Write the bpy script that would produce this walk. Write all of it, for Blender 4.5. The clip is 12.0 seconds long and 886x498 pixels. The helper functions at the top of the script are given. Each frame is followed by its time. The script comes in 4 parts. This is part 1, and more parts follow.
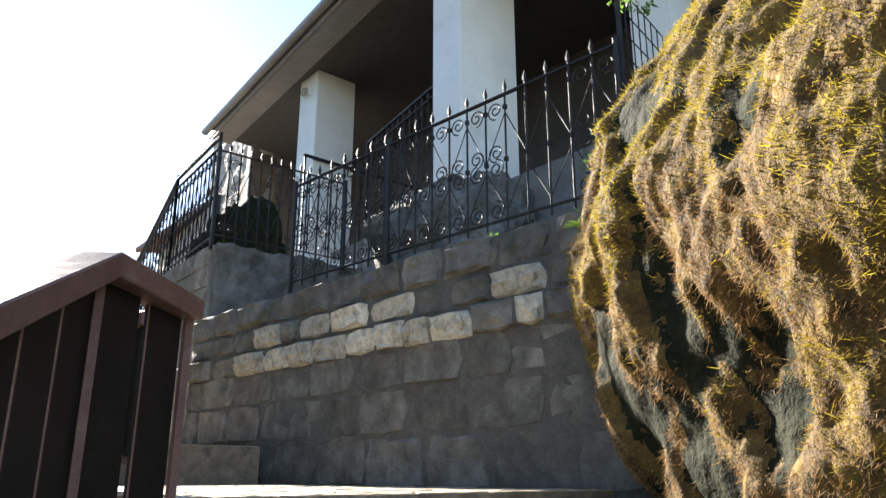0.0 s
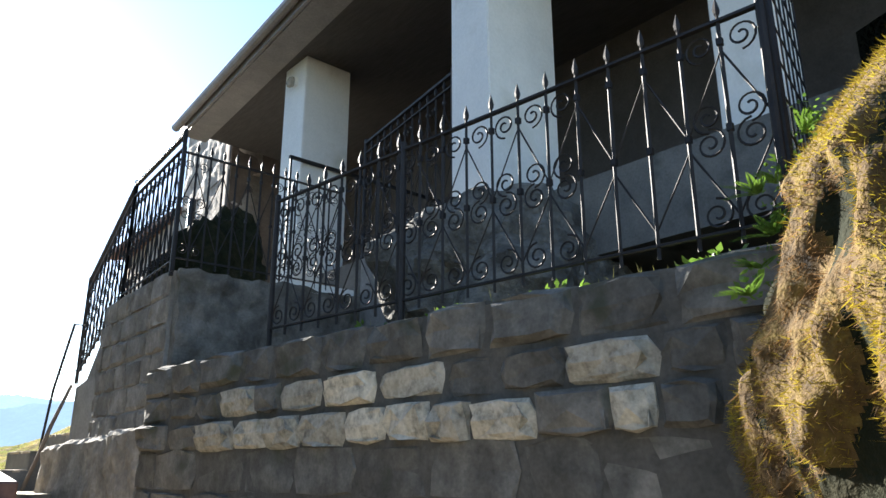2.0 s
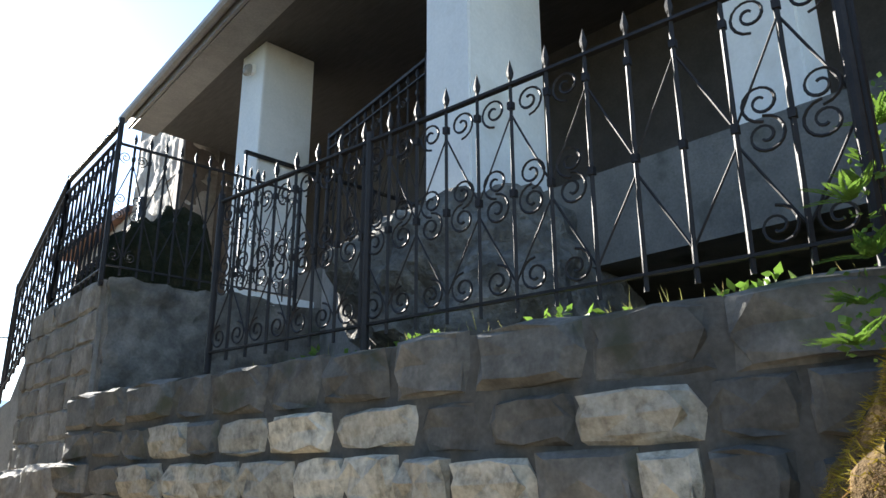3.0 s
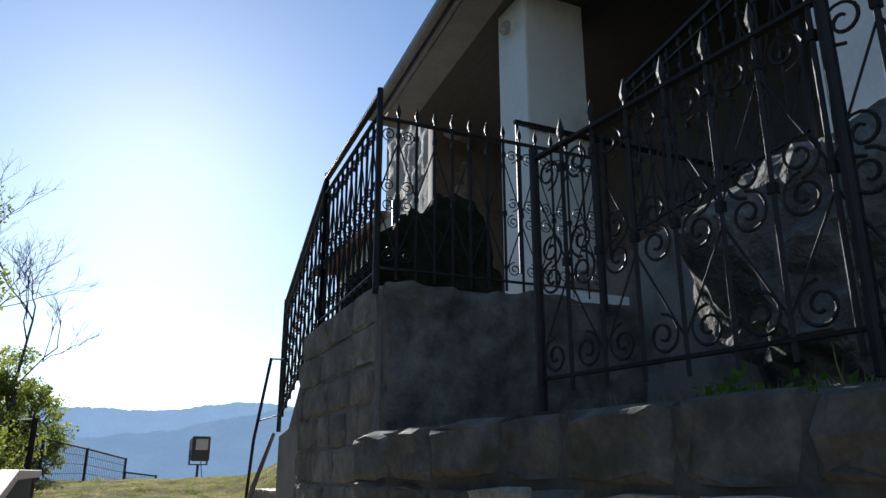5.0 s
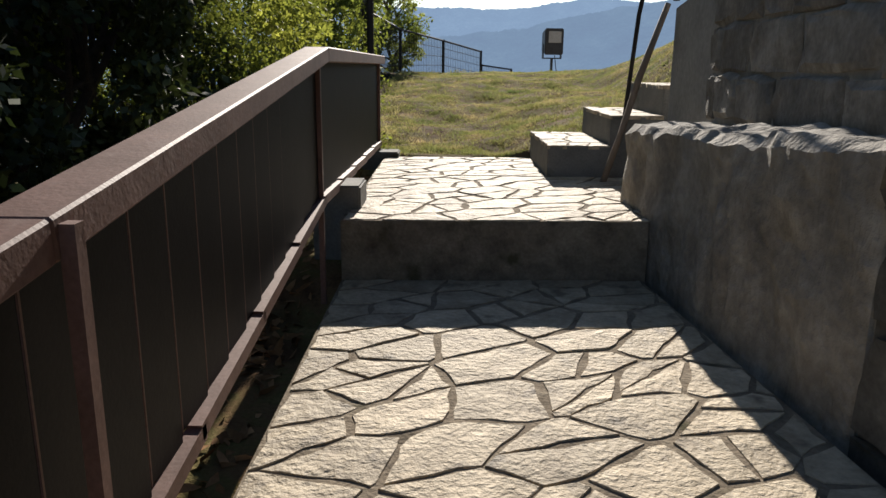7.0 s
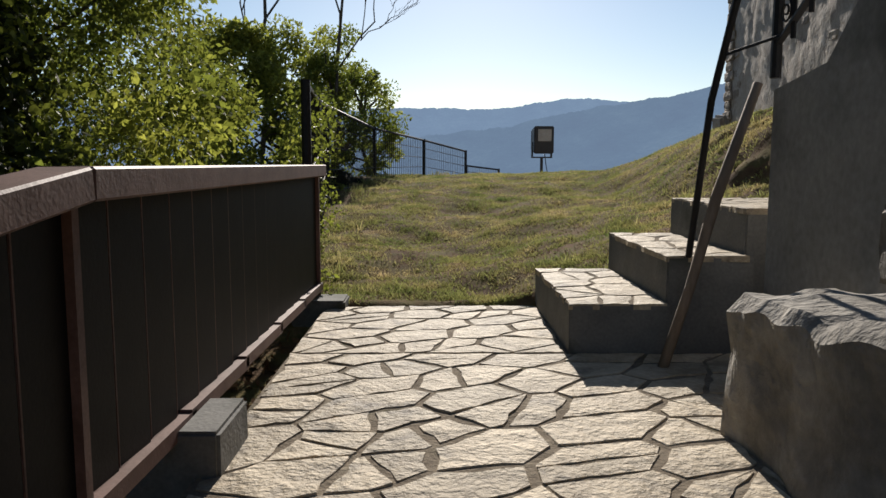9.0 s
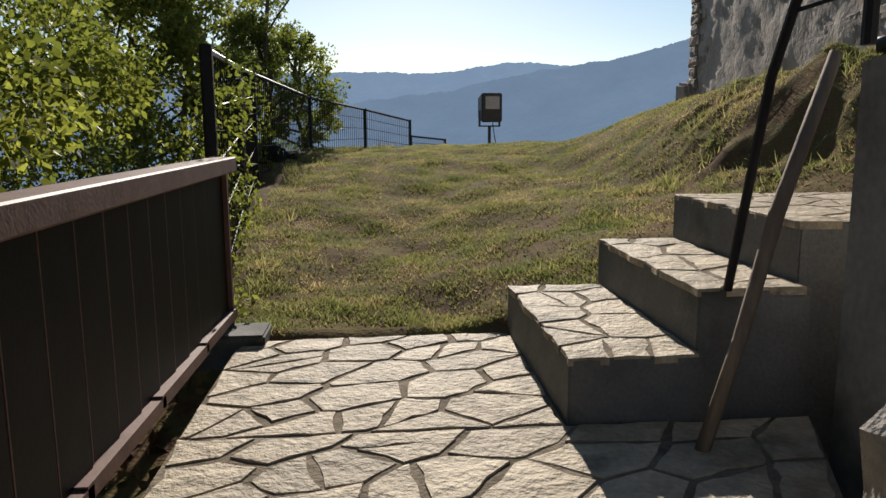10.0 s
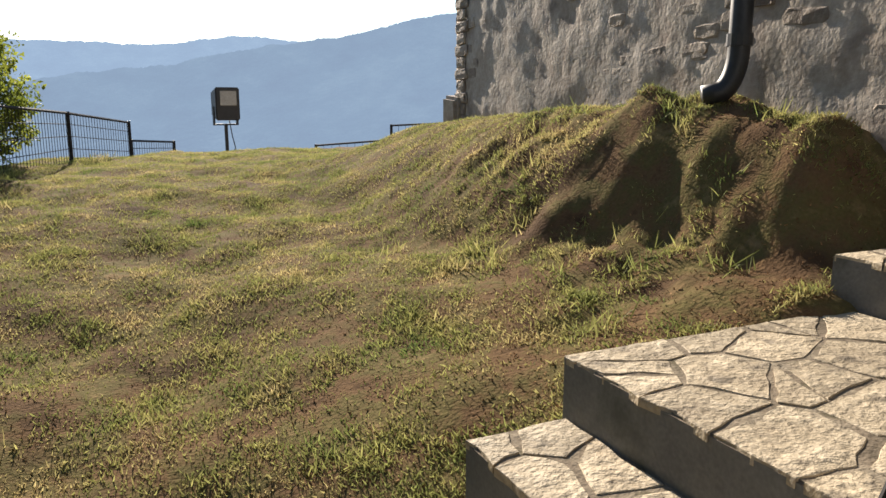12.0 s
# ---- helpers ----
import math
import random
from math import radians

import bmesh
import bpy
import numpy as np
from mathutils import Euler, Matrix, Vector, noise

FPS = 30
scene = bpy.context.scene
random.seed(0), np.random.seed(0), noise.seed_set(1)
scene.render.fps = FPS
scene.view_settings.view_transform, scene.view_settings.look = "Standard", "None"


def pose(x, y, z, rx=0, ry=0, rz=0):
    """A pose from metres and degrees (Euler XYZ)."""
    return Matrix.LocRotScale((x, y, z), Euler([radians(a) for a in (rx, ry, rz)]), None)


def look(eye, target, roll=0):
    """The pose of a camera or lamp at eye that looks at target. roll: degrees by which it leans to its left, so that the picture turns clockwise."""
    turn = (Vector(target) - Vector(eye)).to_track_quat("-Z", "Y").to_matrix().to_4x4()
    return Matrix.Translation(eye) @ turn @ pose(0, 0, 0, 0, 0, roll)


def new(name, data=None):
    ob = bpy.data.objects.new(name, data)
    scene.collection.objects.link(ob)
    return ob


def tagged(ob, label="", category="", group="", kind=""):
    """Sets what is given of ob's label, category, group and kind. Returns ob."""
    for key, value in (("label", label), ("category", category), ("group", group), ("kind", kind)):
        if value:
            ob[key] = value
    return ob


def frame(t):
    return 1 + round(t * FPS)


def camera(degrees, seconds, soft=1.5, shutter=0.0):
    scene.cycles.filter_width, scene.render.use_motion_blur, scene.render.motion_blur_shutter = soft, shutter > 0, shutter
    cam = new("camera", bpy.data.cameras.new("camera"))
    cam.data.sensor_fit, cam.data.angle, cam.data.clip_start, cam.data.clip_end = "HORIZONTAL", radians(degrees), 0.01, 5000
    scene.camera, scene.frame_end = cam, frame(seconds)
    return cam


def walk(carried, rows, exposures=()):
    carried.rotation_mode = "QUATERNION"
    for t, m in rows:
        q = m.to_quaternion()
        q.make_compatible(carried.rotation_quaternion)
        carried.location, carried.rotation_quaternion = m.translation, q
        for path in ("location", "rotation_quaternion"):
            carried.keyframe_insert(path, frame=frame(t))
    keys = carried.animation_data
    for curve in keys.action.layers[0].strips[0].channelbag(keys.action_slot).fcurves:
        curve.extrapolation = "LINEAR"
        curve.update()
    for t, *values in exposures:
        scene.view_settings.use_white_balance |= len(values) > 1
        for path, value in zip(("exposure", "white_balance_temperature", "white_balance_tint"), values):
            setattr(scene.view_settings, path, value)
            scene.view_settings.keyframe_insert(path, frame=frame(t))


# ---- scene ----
cam = camera(61.8, 12.0)
METRES, EYE, TILT, LEAN, TURN = 12.8, 1.3, 17.0, 0.0, -40.0
ROWS = [
    (0.0, 0.0, 0.0, 0.0, 0.0, 0.0, -0.0),
    (0.5, -0.0039, 0.0431, 0.0072, 0.18, -0.11, 0.09),
    (1.0, -0.0134, 0.0733, 0.0165, -0.11, -0.11, -0.05),
    (1.5, -0.0148, 0.1113, 0.02, -0.62, -0.2, -0.17),
    (2.0, -0.0261, 0.1487, 0.0257, -0.98, -0.27, -0.3),
    (2.5, -0.0245, 0.184, 0.0261, -3.5, -0.14, -0.86),
    (4.5, -0.0721, 0.3207, 0.0378, 3.86, -0.02, 0.93),
    (5.0, -0.0935, 0.3554, 0.0206, 14.34, 0.25, 4.34),
    (5.5, -0.1247, 0.3945, 0.0019, 32.64, 2.01, 9.32),
    (6.0, -0.1496, 0.424, -0.0223, 36.55, -10.31, 10.04),
    (6.5, -0.1751, 0.4617, -0.0309, 38.87, -24.22, 10.24),
    (7.0, -0.206, 0.5057, -0.0319, 39.32, -26.93, 10.32),
    (7.5, -0.236, 0.547, -0.0386, 39.11, -23.49, 10.46),
    (9.5, -0.3417, 0.6787, -0.0749, 37.1, -20.0, 10.77),
    (10.0, -0.3718, 0.7141, -0.0766, 33.75, -23.31, 9.92),
    (10.5, -0.3991, 0.7519, -0.0842, 29.47, -25.17, 8.77),
    (11.0, -0.4176, 0.7771, -0.0834, 27.17, -26.11, 8.09),
    (11.5, -0.4407, 0.8073, -0.0766, 22.8, -27.26, 6.79),
    (12.0, -0.4547, 0.8311, -0.0662, 14.23, -27.48, 4.24),
]
EXPOSURES = [(0.0, 2.6, 6500, 12), (0.5, 2.35, 6500, 12), (1.5, 2.25, 6400, 11), (2.5, 2.4, 6300, 10), (4.3, 2.5, 6300, 10), (4.7, 2.2, 6200, 10), (5.0, 1.0, 5900, 9), (5.2, 0.0, 5800, 8), (5.5, -0.15, 5800, 8), (6.0, -0.75, 5900, 9), (6.5, 0.3, 6500, 11), (7.5, 0.85, 6500, 12), (9.5, 0.3, 6500, 12), (10.5, 0.7, 6700, 12), (12.0, 1.2, 7000, 13)]
walk(cam, [(t, pose(0, 0, EYE, TILT, LEAN, TURN) @ pose(METRES * x, METRES * y, METRES * z, 90 + pitch, roll, yaw)) for t, x, y, z, yaw, pitch, roll in ROWS],
     EXPOSURES)

# ---- world, sun, exposure ----
SUN = Vector((0.042, 0.92, 0.39)).normalized()
world = bpy.data.worlds.new("sky")
scene.world = world
world.use_nodes = True
wn = world.node_tree.nodes
sky = wn.new("ShaderNodeTexSky")
sky.sky_type = "NISHITA"
sky.sun_disc = False
sky.sun_elevation = math.asin(SUN.z)
sky.sun_rotation = math.atan2(SUN.x, SUN.y)
sky.altitude = 300
sky.dust_density = 0.22
sky.air_density = 1.0
sky.ozone_density = 2.0
wn["Background"].inputs["Strength"].default_value = 0.072
world.node_tree.links.new(sky.outputs["Color"], wn["Background"].inputs["Color"])
lamp = bpy.data.lights.new("sun", "SUN")
lamp.energy, lamp.angle, lamp.color = 4.8, radians(0.6), (1.0, 0.93, 0.82)
sun = new("sun", lamp)
sun.matrix_world = look((0, 0, 60), Vector((0, 0, 60)) - SUN)

# ---- materials ----
MATS = {}


def material(name, colours, scale=4.0, rough=0.85, metal=0.0, bump=0.3, fine=40.0, island=0.0, spread=0.0, stain=None, thin=0.0, dist=0.02, stretch=(1, 1, 1)):
    """A procedural surface: a ramp of colours over coarse noise, grain and relief; spread varies it from piece to piece."""
    m = bpy.data.materials.new(name)
    m.use_nodes = True
    n, l = m.node_tree.nodes, m.node_tree.links
    b = n["Principled BSDF"]
    b.inputs["Roughness"].default_value = rough
    b.inputs["Metallic"].default_value = metal
    geo = n.new("ShaderNodeNewGeometry")
    mapping = n.new("ShaderNodeMapping")
    mapping.inputs["Scale"].default_value = stretch
    l.new(geo.outputs["Position"], mapping.inputs["Vector"])
    big = n.new("ShaderNodeTexNoise")
    big.inputs["Scale"].default_value, big.inputs["Detail"].default_value, big.inputs["Roughness"].default_value = scale, 6, 0.65
    small = n.new("ShaderNodeTexNoise")
    small.inputs["Scale"].default_value, small.inputs["Detail"].default_value = fine, 4
    for t in (big, small):
        l.new(mapping.outputs["Vector"], t.inputs["Vector"])
    ramp = n.new("ShaderNodeValToRGB")
    e = ramp.color_ramp.elements
    while len(e) < len(colours):
        e.new(0.5)
    for i, c in enumerate(colours):
        e[i].position = 0.3 + 0.4 * i / max(1, len(colours) - 1)
        e[i].color = (*c, 1)
    l.new(big.outputs["Fac"], ramp.inputs["Fac"])
    colour = ramp.outputs["Color"]
    grain = n.new("ShaderNodeMix")
    grain.data_type, grain.blend_type = "RGBA", "OVERLAY"
    grain.inputs["Factor"].default_value = 0.45
    l.new(colour, grain.inputs[6])
    l.new(small.outputs["Color"], grain.inputs[7])
    bw = n.new("ShaderNodeRGBToBW")
    l.new(small.outputs["Color"], bw.inputs["Color"])
    l.new(bw.outputs["Val"], grain.inputs[7])
    colour = grain.outputs[2]
    if stain:
        st = n.new("ShaderNodeTexNoise")
        st.inputs["Scale"].default_value, st.inputs["Detail"].default_value = stain[1], 5
        l.new(mapping.outputs["Vector"], st.inputs["Vector"])
        r2 = n.new("ShaderNodeMapRange")
        r2.inputs["From Min"].default_value, r2.inputs["From Max"].default_value = stain[2], stain[2] + 0.12
        l.new(st.outputs["Fac"], r2.inputs["Value"])
        mx = n.new("ShaderNodeMix")
        mx.data_type = "RGBA"
        l.new(r2.outputs["Result"], mx.inputs["Factor"])
        l.new(colour, mx.inputs[6])
        mx.inputs[7].default_value = (*stain[0], 1)
        colour = mx.outputs[2]
    if spread or island:
        hsv = n.new("ShaderNodeHueSaturation")
        mr = n.new("ShaderNodeMapRange")
        k = max(spread, island)
        mr.inputs["To Min"].default_value, mr.inputs["To Max"].default_value = 1 - k, 1 + k
        if spread:
            info = n.new("ShaderNodeObjectInfo")
            l.new(info.outputs["Random"], mr.inputs["Value"])
        else:
            l.new(geo.outputs["Random Per Island"], mr.inputs["Value"])
        l.new(mr.outputs["Result"], hsv.inputs["Value"])
        l.new(colour, hsv.inputs["Color"])
        colour = hsv.outputs["Color"]
    l.new(colour, b.inputs["Base Color"])
    if bump:
        add = n.new("ShaderNodeMath")
        l.new(big.outputs["Fac"], add.inputs[0])
        mul = n.new("ShaderNodeMath")
        mul.operation = "MULTIPLY"
        mul.inputs[1].default_value = 0.35
        l.new(small.outputs["Fac"], mul.inputs[0])
        l.new(mul.outputs["Value"], add.inputs[1])
        bp = n.new("ShaderNodeBump")
        bp.inputs["Strength"].default_value, bp.inputs["Distance"].default_value = bump, dist
        l.new(add.outputs["Value"], bp.inputs["Height"])
        l.new(bp.outputs["Normal"], b.inputs["Normal"])
    if thin:
        tr = n.new("ShaderNodeBsdfTranslucent")
        l.new(colour, tr.inputs["Color"])
        mix = n.new("ShaderNodeMixShader")
        mix.inputs["Fac"].default_value = thin
        l.new(b.outputs["BSDF"], mix.inputs[1])
        l.new(tr.outputs["BSDF"], mix.inputs[2])
        l.new(mix.outputs["Shader"], n["Material Output"].inputs["Surface"])
    MATS[name] = m
    return m


FLAG = material("flagstone", [(0.3, 0.24, 0.165), (0.43, 0.355, 0.25), (0.57, 0.48, 0.35)], 6.5, 0.72, bump=1.0, fine=38, spread=0.2, dist=0.03, stain=((0.2, 0.165, 0.12), 7, 0.58))
EARTH = material("joint_earth", [(0.12, 0.1, 0.075), (0.22, 0.18, 0.135), (0.31, 0.265, 0.2)], 7, 0.95, bump=0.8, fine=60, stain=((0.1, 0.09, 0.055), 5, 0.6))
CONC = material("old_concrete", [(0.12, 0.12, 0.115), (0.2, 0.195, 0.18)], 3, 0.9, bump=0.4, fine=60, stain=((0.06, 0.065, 0.05), 2.2, 0.56))
STONE = material("dark_stone", [(0.06, 0.057, 0.05), (0.12, 0.115, 0.103), (0.2, 0.19, 0.17)], 4.5, 0.9, bump=0.6, fine=45, spread=0.25, stain=((0.06, 0.065, 0.045), 3, 0.58))
PALE = material("pale_limestone", [(0.2, 0.185, 0.15), (0.45, 0.42, 0.345), (0.58, 0.54, 0.46)], 12, 0.88, bump=0.9, fine=40, spread=0.28, stain=((0.2, 0.19, 0.13), 6, 0.6))
MORTAR = material("dark_mortar", [(0.07, 0.068, 0.06), (0.12, 0.115, 0.105)], 7, 0.95, bump=0.5)
RENDER = material("weathered_render", [(0.19, 0.185, 0.175), (0.27, 0.26, 0.245), (0.34, 0.325, 0.3)], 1.6, 0.92, bump=0.35, fine=30, stain=((0.09, 0.09, 0.075), 1.3, 0.55))
HOUSE = material("rubble_plaster", [(0.26, 0.205, 0.165), (0.38, 0.325, 0.27), (0.46, 0.41, 0.355)], 3.2, 0.92, bump=0.7, fine=22, dist=0.03, stain=((0.2, 0.165, 0.14), 2.6, 0.6))
# darker version of the house plaster: the front wall's shade is in the colour
FRONT = material("shade_dark_plaster", [(0.075, 0.06, 0.05), (0.12, 0.098, 0.082)], 2.6, 0.92, bump=0.6, fine=20)
RUBBLE = material("crumbling_render", [(0.15, 0.138, 0.12), (0.26, 0.24, 0.21), (0.42, 0.39, 0.345)], 3.6, 0.95, bump=0.9, fine=22, dist=0.05, stain=((0.3, 0.28, 0.24), 4, 0.66))
IRON = material("black_iron", [(0.012, 0.012, 0.014), (0.024, 0.023, 0.025)], 12, 0.6, 0.0, bump=0.15, fine=120)
BROWN = material("brown_steel", [(0.13, 0.07, 0.055), (0.2, 0.115, 0.095)], 6, 0.62, 0.0, bump=0.12, fine=90, stain=((0.2, 0.13, 0.11), 9, 0.62))
BLACKSTEEL = material("dark_picket_paint", [(0.008, 0.007, 0.007), (0.016, 0.013, 0.012)], 6, 0.6, 0.0, bump=0.1, fine=90)
WHITE = material("white_paint", [(0.7, 0.72, 0.72), (0.8, 0.81, 0.8)], 1.5, 0.75, bump=0.1, fine=35, stain=((0.6, 0.6, 0.56), 1.2, 0.6))
SOFFIT = material("dark_timber", [(0.055, 0.05, 0.048), (0.09, 0.082, 0.078)], 3, 0.8, bump=0.3, fine=40, stretch=(8, 1, 1))
FASCIA = material("grey_gutter", [(0.2, 0.19, 0.19), (0.28, 0.26, 0.25)], 4, 0.5, bump=0.1)
ROOF = material("clay_roof", [(0.16, 0.08, 0.05), (0.25, 0.13, 0.09)], 4, 0.85, bump=0.4)
SOIL = material("lawn_ground", [(0.07, 0.042, 0.025), (0.16, 0.098, 0.052), (0.13, 0.11, 0.045), (0.26, 0.178, 0.09)], 3.4, 0.95, bump=0.7, fine=50, dist=0.035, stain=((0.09, 0.055, 0.032), 1.5, 0.54))
BLADE = material("grass_blade", [(0.13, 0.19, 0.055), (0.31, 0.31, 0.11), (0.56, 0.44, 0.23)], 2.0, 0.7, bump=0, island=0.35, thin=0.45)
LEAF = material("leaf_green", [(0.07, 0.11, 0.02), (0.19, 0.22, 0.035), (0.38, 0.39, 0.07)], 0.7, 0.6, bump=0, island=0.4, thin=0.6)
# darker, less translucent leaf copy: shade of the backlit trees is in its colour
DARKLEAF = material("backlit_shade_leaf", [(0.02, 0.036, 0.01), (0.045, 0.062, 0.016), (0.09, 0.105, 0.03)], 0.9, 0.6, bump=0, island=0.45, thin=0.2)
FERN = material("fern_green", [(0.1, 0.2, 0.03), (0.18, 0.3, 0.05)], 4, 0.55, bump=0, island=0.2, thin=0.5)
BARK = material("bark", [(0.06, 0.05, 0.04), (0.12, 0.1, 0.08)], 14, 0.95, bump=0.8)
# dark green rock, darkened further for the self-shadow of the mossy face's hollows
ROCK = material("shade_dark_rock", [(0.01, 0.013, 0.007), (0.02, 0.023, 0.013), (0.04, 0.037, 0.022)], 5, 0.85, bump=0.9, fine=30, dist=0.05)
CRAG = material("grey_crag", [(0.06, 0.058, 0.05), (0.13, 0.125, 0.11), (0.26, 0.25, 0.22)], 4, 0.9, bump=1.0, fine=18, dist=0.08)
MOSS = material("moss", [(0.1, 0.076, 0.01), (0.24, 0.18, 0.018), (0.38, 0.3, 0.03), (0.45, 0.38, 0.045)], 5.0, 0.9, bump=0, island=0.35, thin=0.35)
ROOTS = material("dry_rootlets", [(0.11, 0.06, 0.022), (0.3, 0.175, 0.07), (0.44, 0.3, 0.15)], 6.0, 0.9, bump=0, island=0.4, thin=0.3)
HILL = material("wooded_hill_haze_glow", [(0.01, 0.02, 0.02), (0.06, 0.085, 0.07), (0.16, 0.18, 0.13)], 0.012, 1.0, bump=0, fine=0.12)
BLACK = material("black_plastic", [(0.02, 0.02, 0.022), (0.035, 0.035, 0.036)], 8, 0.5, bump=0.05)
LENS = material("dull_glass", [(0.3, 0.29, 0.26), (0.4, 0.39, 0.36)], 6, 0.12, bump=0)
WOOD = material("grey_stick", [(0.16, 0.12, 0.09), (0.26, 0.2, 0.15)], 12, 0.9, bump=0.5, stretch=(1, 1, 0.2))
LITTER = material("leaf_litter", [(0.17, 0.09, 0.045), (0.32, 0.19, 0.095)], 8, 0.95, bump=0, island=0.5)

for paint, gloss in ((BLACKSTEEL, 0.2), (IRON, 0.3), (BROWN, 0.3), (ROCK, 0.08)):
    paint.node_tree.nodes["Principled BSDF"].inputs["Specular IOR Level"].default_value = gloss

for dull, gloss in ((SOIL, 0.03), (LITTER, 0.05), (FLAG, 0.3), (BLADE, 0.15), (EARTH, 0.05)):
    dull.node_tree.nodes["Principled BSDF"].inputs["Specular IOR Level"].default_value = gloss

# the sunlit haze before the far hills is painted on them as blue emission
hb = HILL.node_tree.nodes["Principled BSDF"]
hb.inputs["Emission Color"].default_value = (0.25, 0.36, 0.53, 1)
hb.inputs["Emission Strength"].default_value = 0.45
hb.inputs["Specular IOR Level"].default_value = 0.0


# ---- mesh helpers ----
def link(name, bm, mat, parent=None, label="", smooth=False):
    me = bpy.data.meshes.new(name)
    bmesh.ops.recalc_face_normals(bm, faces=bm.faces)
    bm.to_mesh(me)
    bm.free()
    me.materials.append(mat)
    if smooth:
        me.polygons.foreach_set("use_smooth", [True] * len(me.polygons))
    ob = new(name, me)
    if parent:
        ob.parent = parent
    if label:
        ob["label"] = label
    return ob


def part(name, bm, mat, parent, label="", smooth=False):
    return link(name, bm, mat, parent, label, smooth)


def share(name, me, parent, m, label=""):
    ob = new(name, me)
    ob.parent = parent
    ob.matrix_basis = m
    if label:
        ob["label"] = label
    return ob


def empty(name, label, category, group="", kind=""):
    return tagged(new(name), label, category, group, kind)


def mesh_np(name, verts, faces, mat, parent=None, smooth=False):
    """A mesh from arrays; faces is an (n, 3) or (n, 4) array."""
    me = bpy.data.meshes.new(name)
    verts = np.asarray(verts, np.float32)
    faces = np.asarray(faces, np.int32)
    k = faces.shape[1]
    me.vertices.add(len(verts))
    me.vertices.foreach_set("co", verts.ravel())
    me.loops.add(faces.size)
    me.loops.foreach_set("vertex_index", faces.ravel())
    me.polygons.add(len(faces))
    me.polygons.foreach_set("loop_start", np.arange(0, faces.size, k, dtype=np.int32))
    if smooth:
        me.polygons.foreach_set("use_smooth", np.ones(len(faces), bool))
    me.update(calc_edges=True)
    me.validate()
    me.materials.append(mat)
    ob = new(name, me)
    if parent:
        ob.parent = parent
    return ob


def box(bm, x0, x1, y0, y1, z0, z1, bevel=0.0):
    vs = [bm.verts.new((x, y, z)) for z in (z0, z1) for x, y in ((x0, y0), (x1, y0), (x1, y1), (x0, y1))]
    fs = [bm.faces.new([vs[i] for i in q]) for q in ((3, 2, 1, 0), (4, 5, 6, 7), (0, 1, 5, 4), (1, 2, 6, 5), (2, 3, 7, 6), (3, 0, 4, 7))]
    if bevel:
        es = list({e for f in fs for e in f.edges})
        bmesh.ops.bevel(bm, geom=es, offset=bevel, segments=2, affect="EDGES")
    return bm


def prism(bm, base, z0s, z1s):
    """A solid over a plan polygon; z0s and z1s are heights, one for each corner."""
    n = len(base)
    lo = [bm.verts.new((x, y, z)) for (x, y), z in zip(base, z0s)]
    hi = [bm.verts.new((x, y, z)) for (x, y), z in zip(base, z1s)]
    bm.faces.new(lo[::-1])
    bm.faces.new(hi)
    for i in range(n):
        j = (i + 1) % n
        bm.faces.new((lo[i], lo[j], hi[j], hi[i]))
    return bm


def tube(bm, pts, radii, sides=6, cap=True):
    """A tube along points, with one radius or one for each point."""
    pts = [Vector(p) for p in pts]
    if not isinstance(radii, (list, tuple)):
        radii = [radii] * len(pts)
    rings, side = [], None
    for i, p in enumerate(pts):
        d = (pts[min(i + 1, len(pts) - 1)] - pts[max(i - 1, 0)]).normalized()
        if side is None:
            side = d.orthogonal().normalized()
        side = (side - d * side.dot(d)).normalized()
        up = d.cross(side)
        rings.append([bm.verts.new(p + radii[i] * (math.cos(a) * side + math.sin(a) * up)) for a in (2 * math.pi * (k + 0.5) / sides for k in range(sides))])
    for r, s in zip(rings, rings[1:]):
        for k in range(sides):
            bm.faces.new((r[k], r[(k + 1) % sides], s[(k + 1) % sides], s[k]))
    if cap:
        bm.faces.new(rings[0][::-1])
        bm.faces.new(rings[-1])
    return bm


def beam(bm, p, q, w, h):
    """A rectangular bar from p to q, w wide across and h high."""
    p, q = Vector(p), Vector(q)
    d = (q - p).normalized()
    s = d.cross(Vector((0, 0, 1)))
    s = s.normalized() if s.length > 1e-3 else Vector((1, 0, 0))
    u = s.cross(d)
    vs = [bm.verts.new(e + a * w / 2 * s + b * h / 2 * u) for e in (p, q) for a, b in ((-1, -1), (1, -1), (1, 1), (-1, 1))]
    for f in ((3, 2, 1, 0), (4, 5, 6, 7), (0, 1, 5, 4), (1, 2, 6, 5), (2, 3, 7, 6), (3, 0, 4, 7)):
        bm.faces.new([vs[i] for i in f])
    return bm


def sstep(t):
    t = np.clip(t, 0, 1)
    return t * t * (3 - 2 * t)


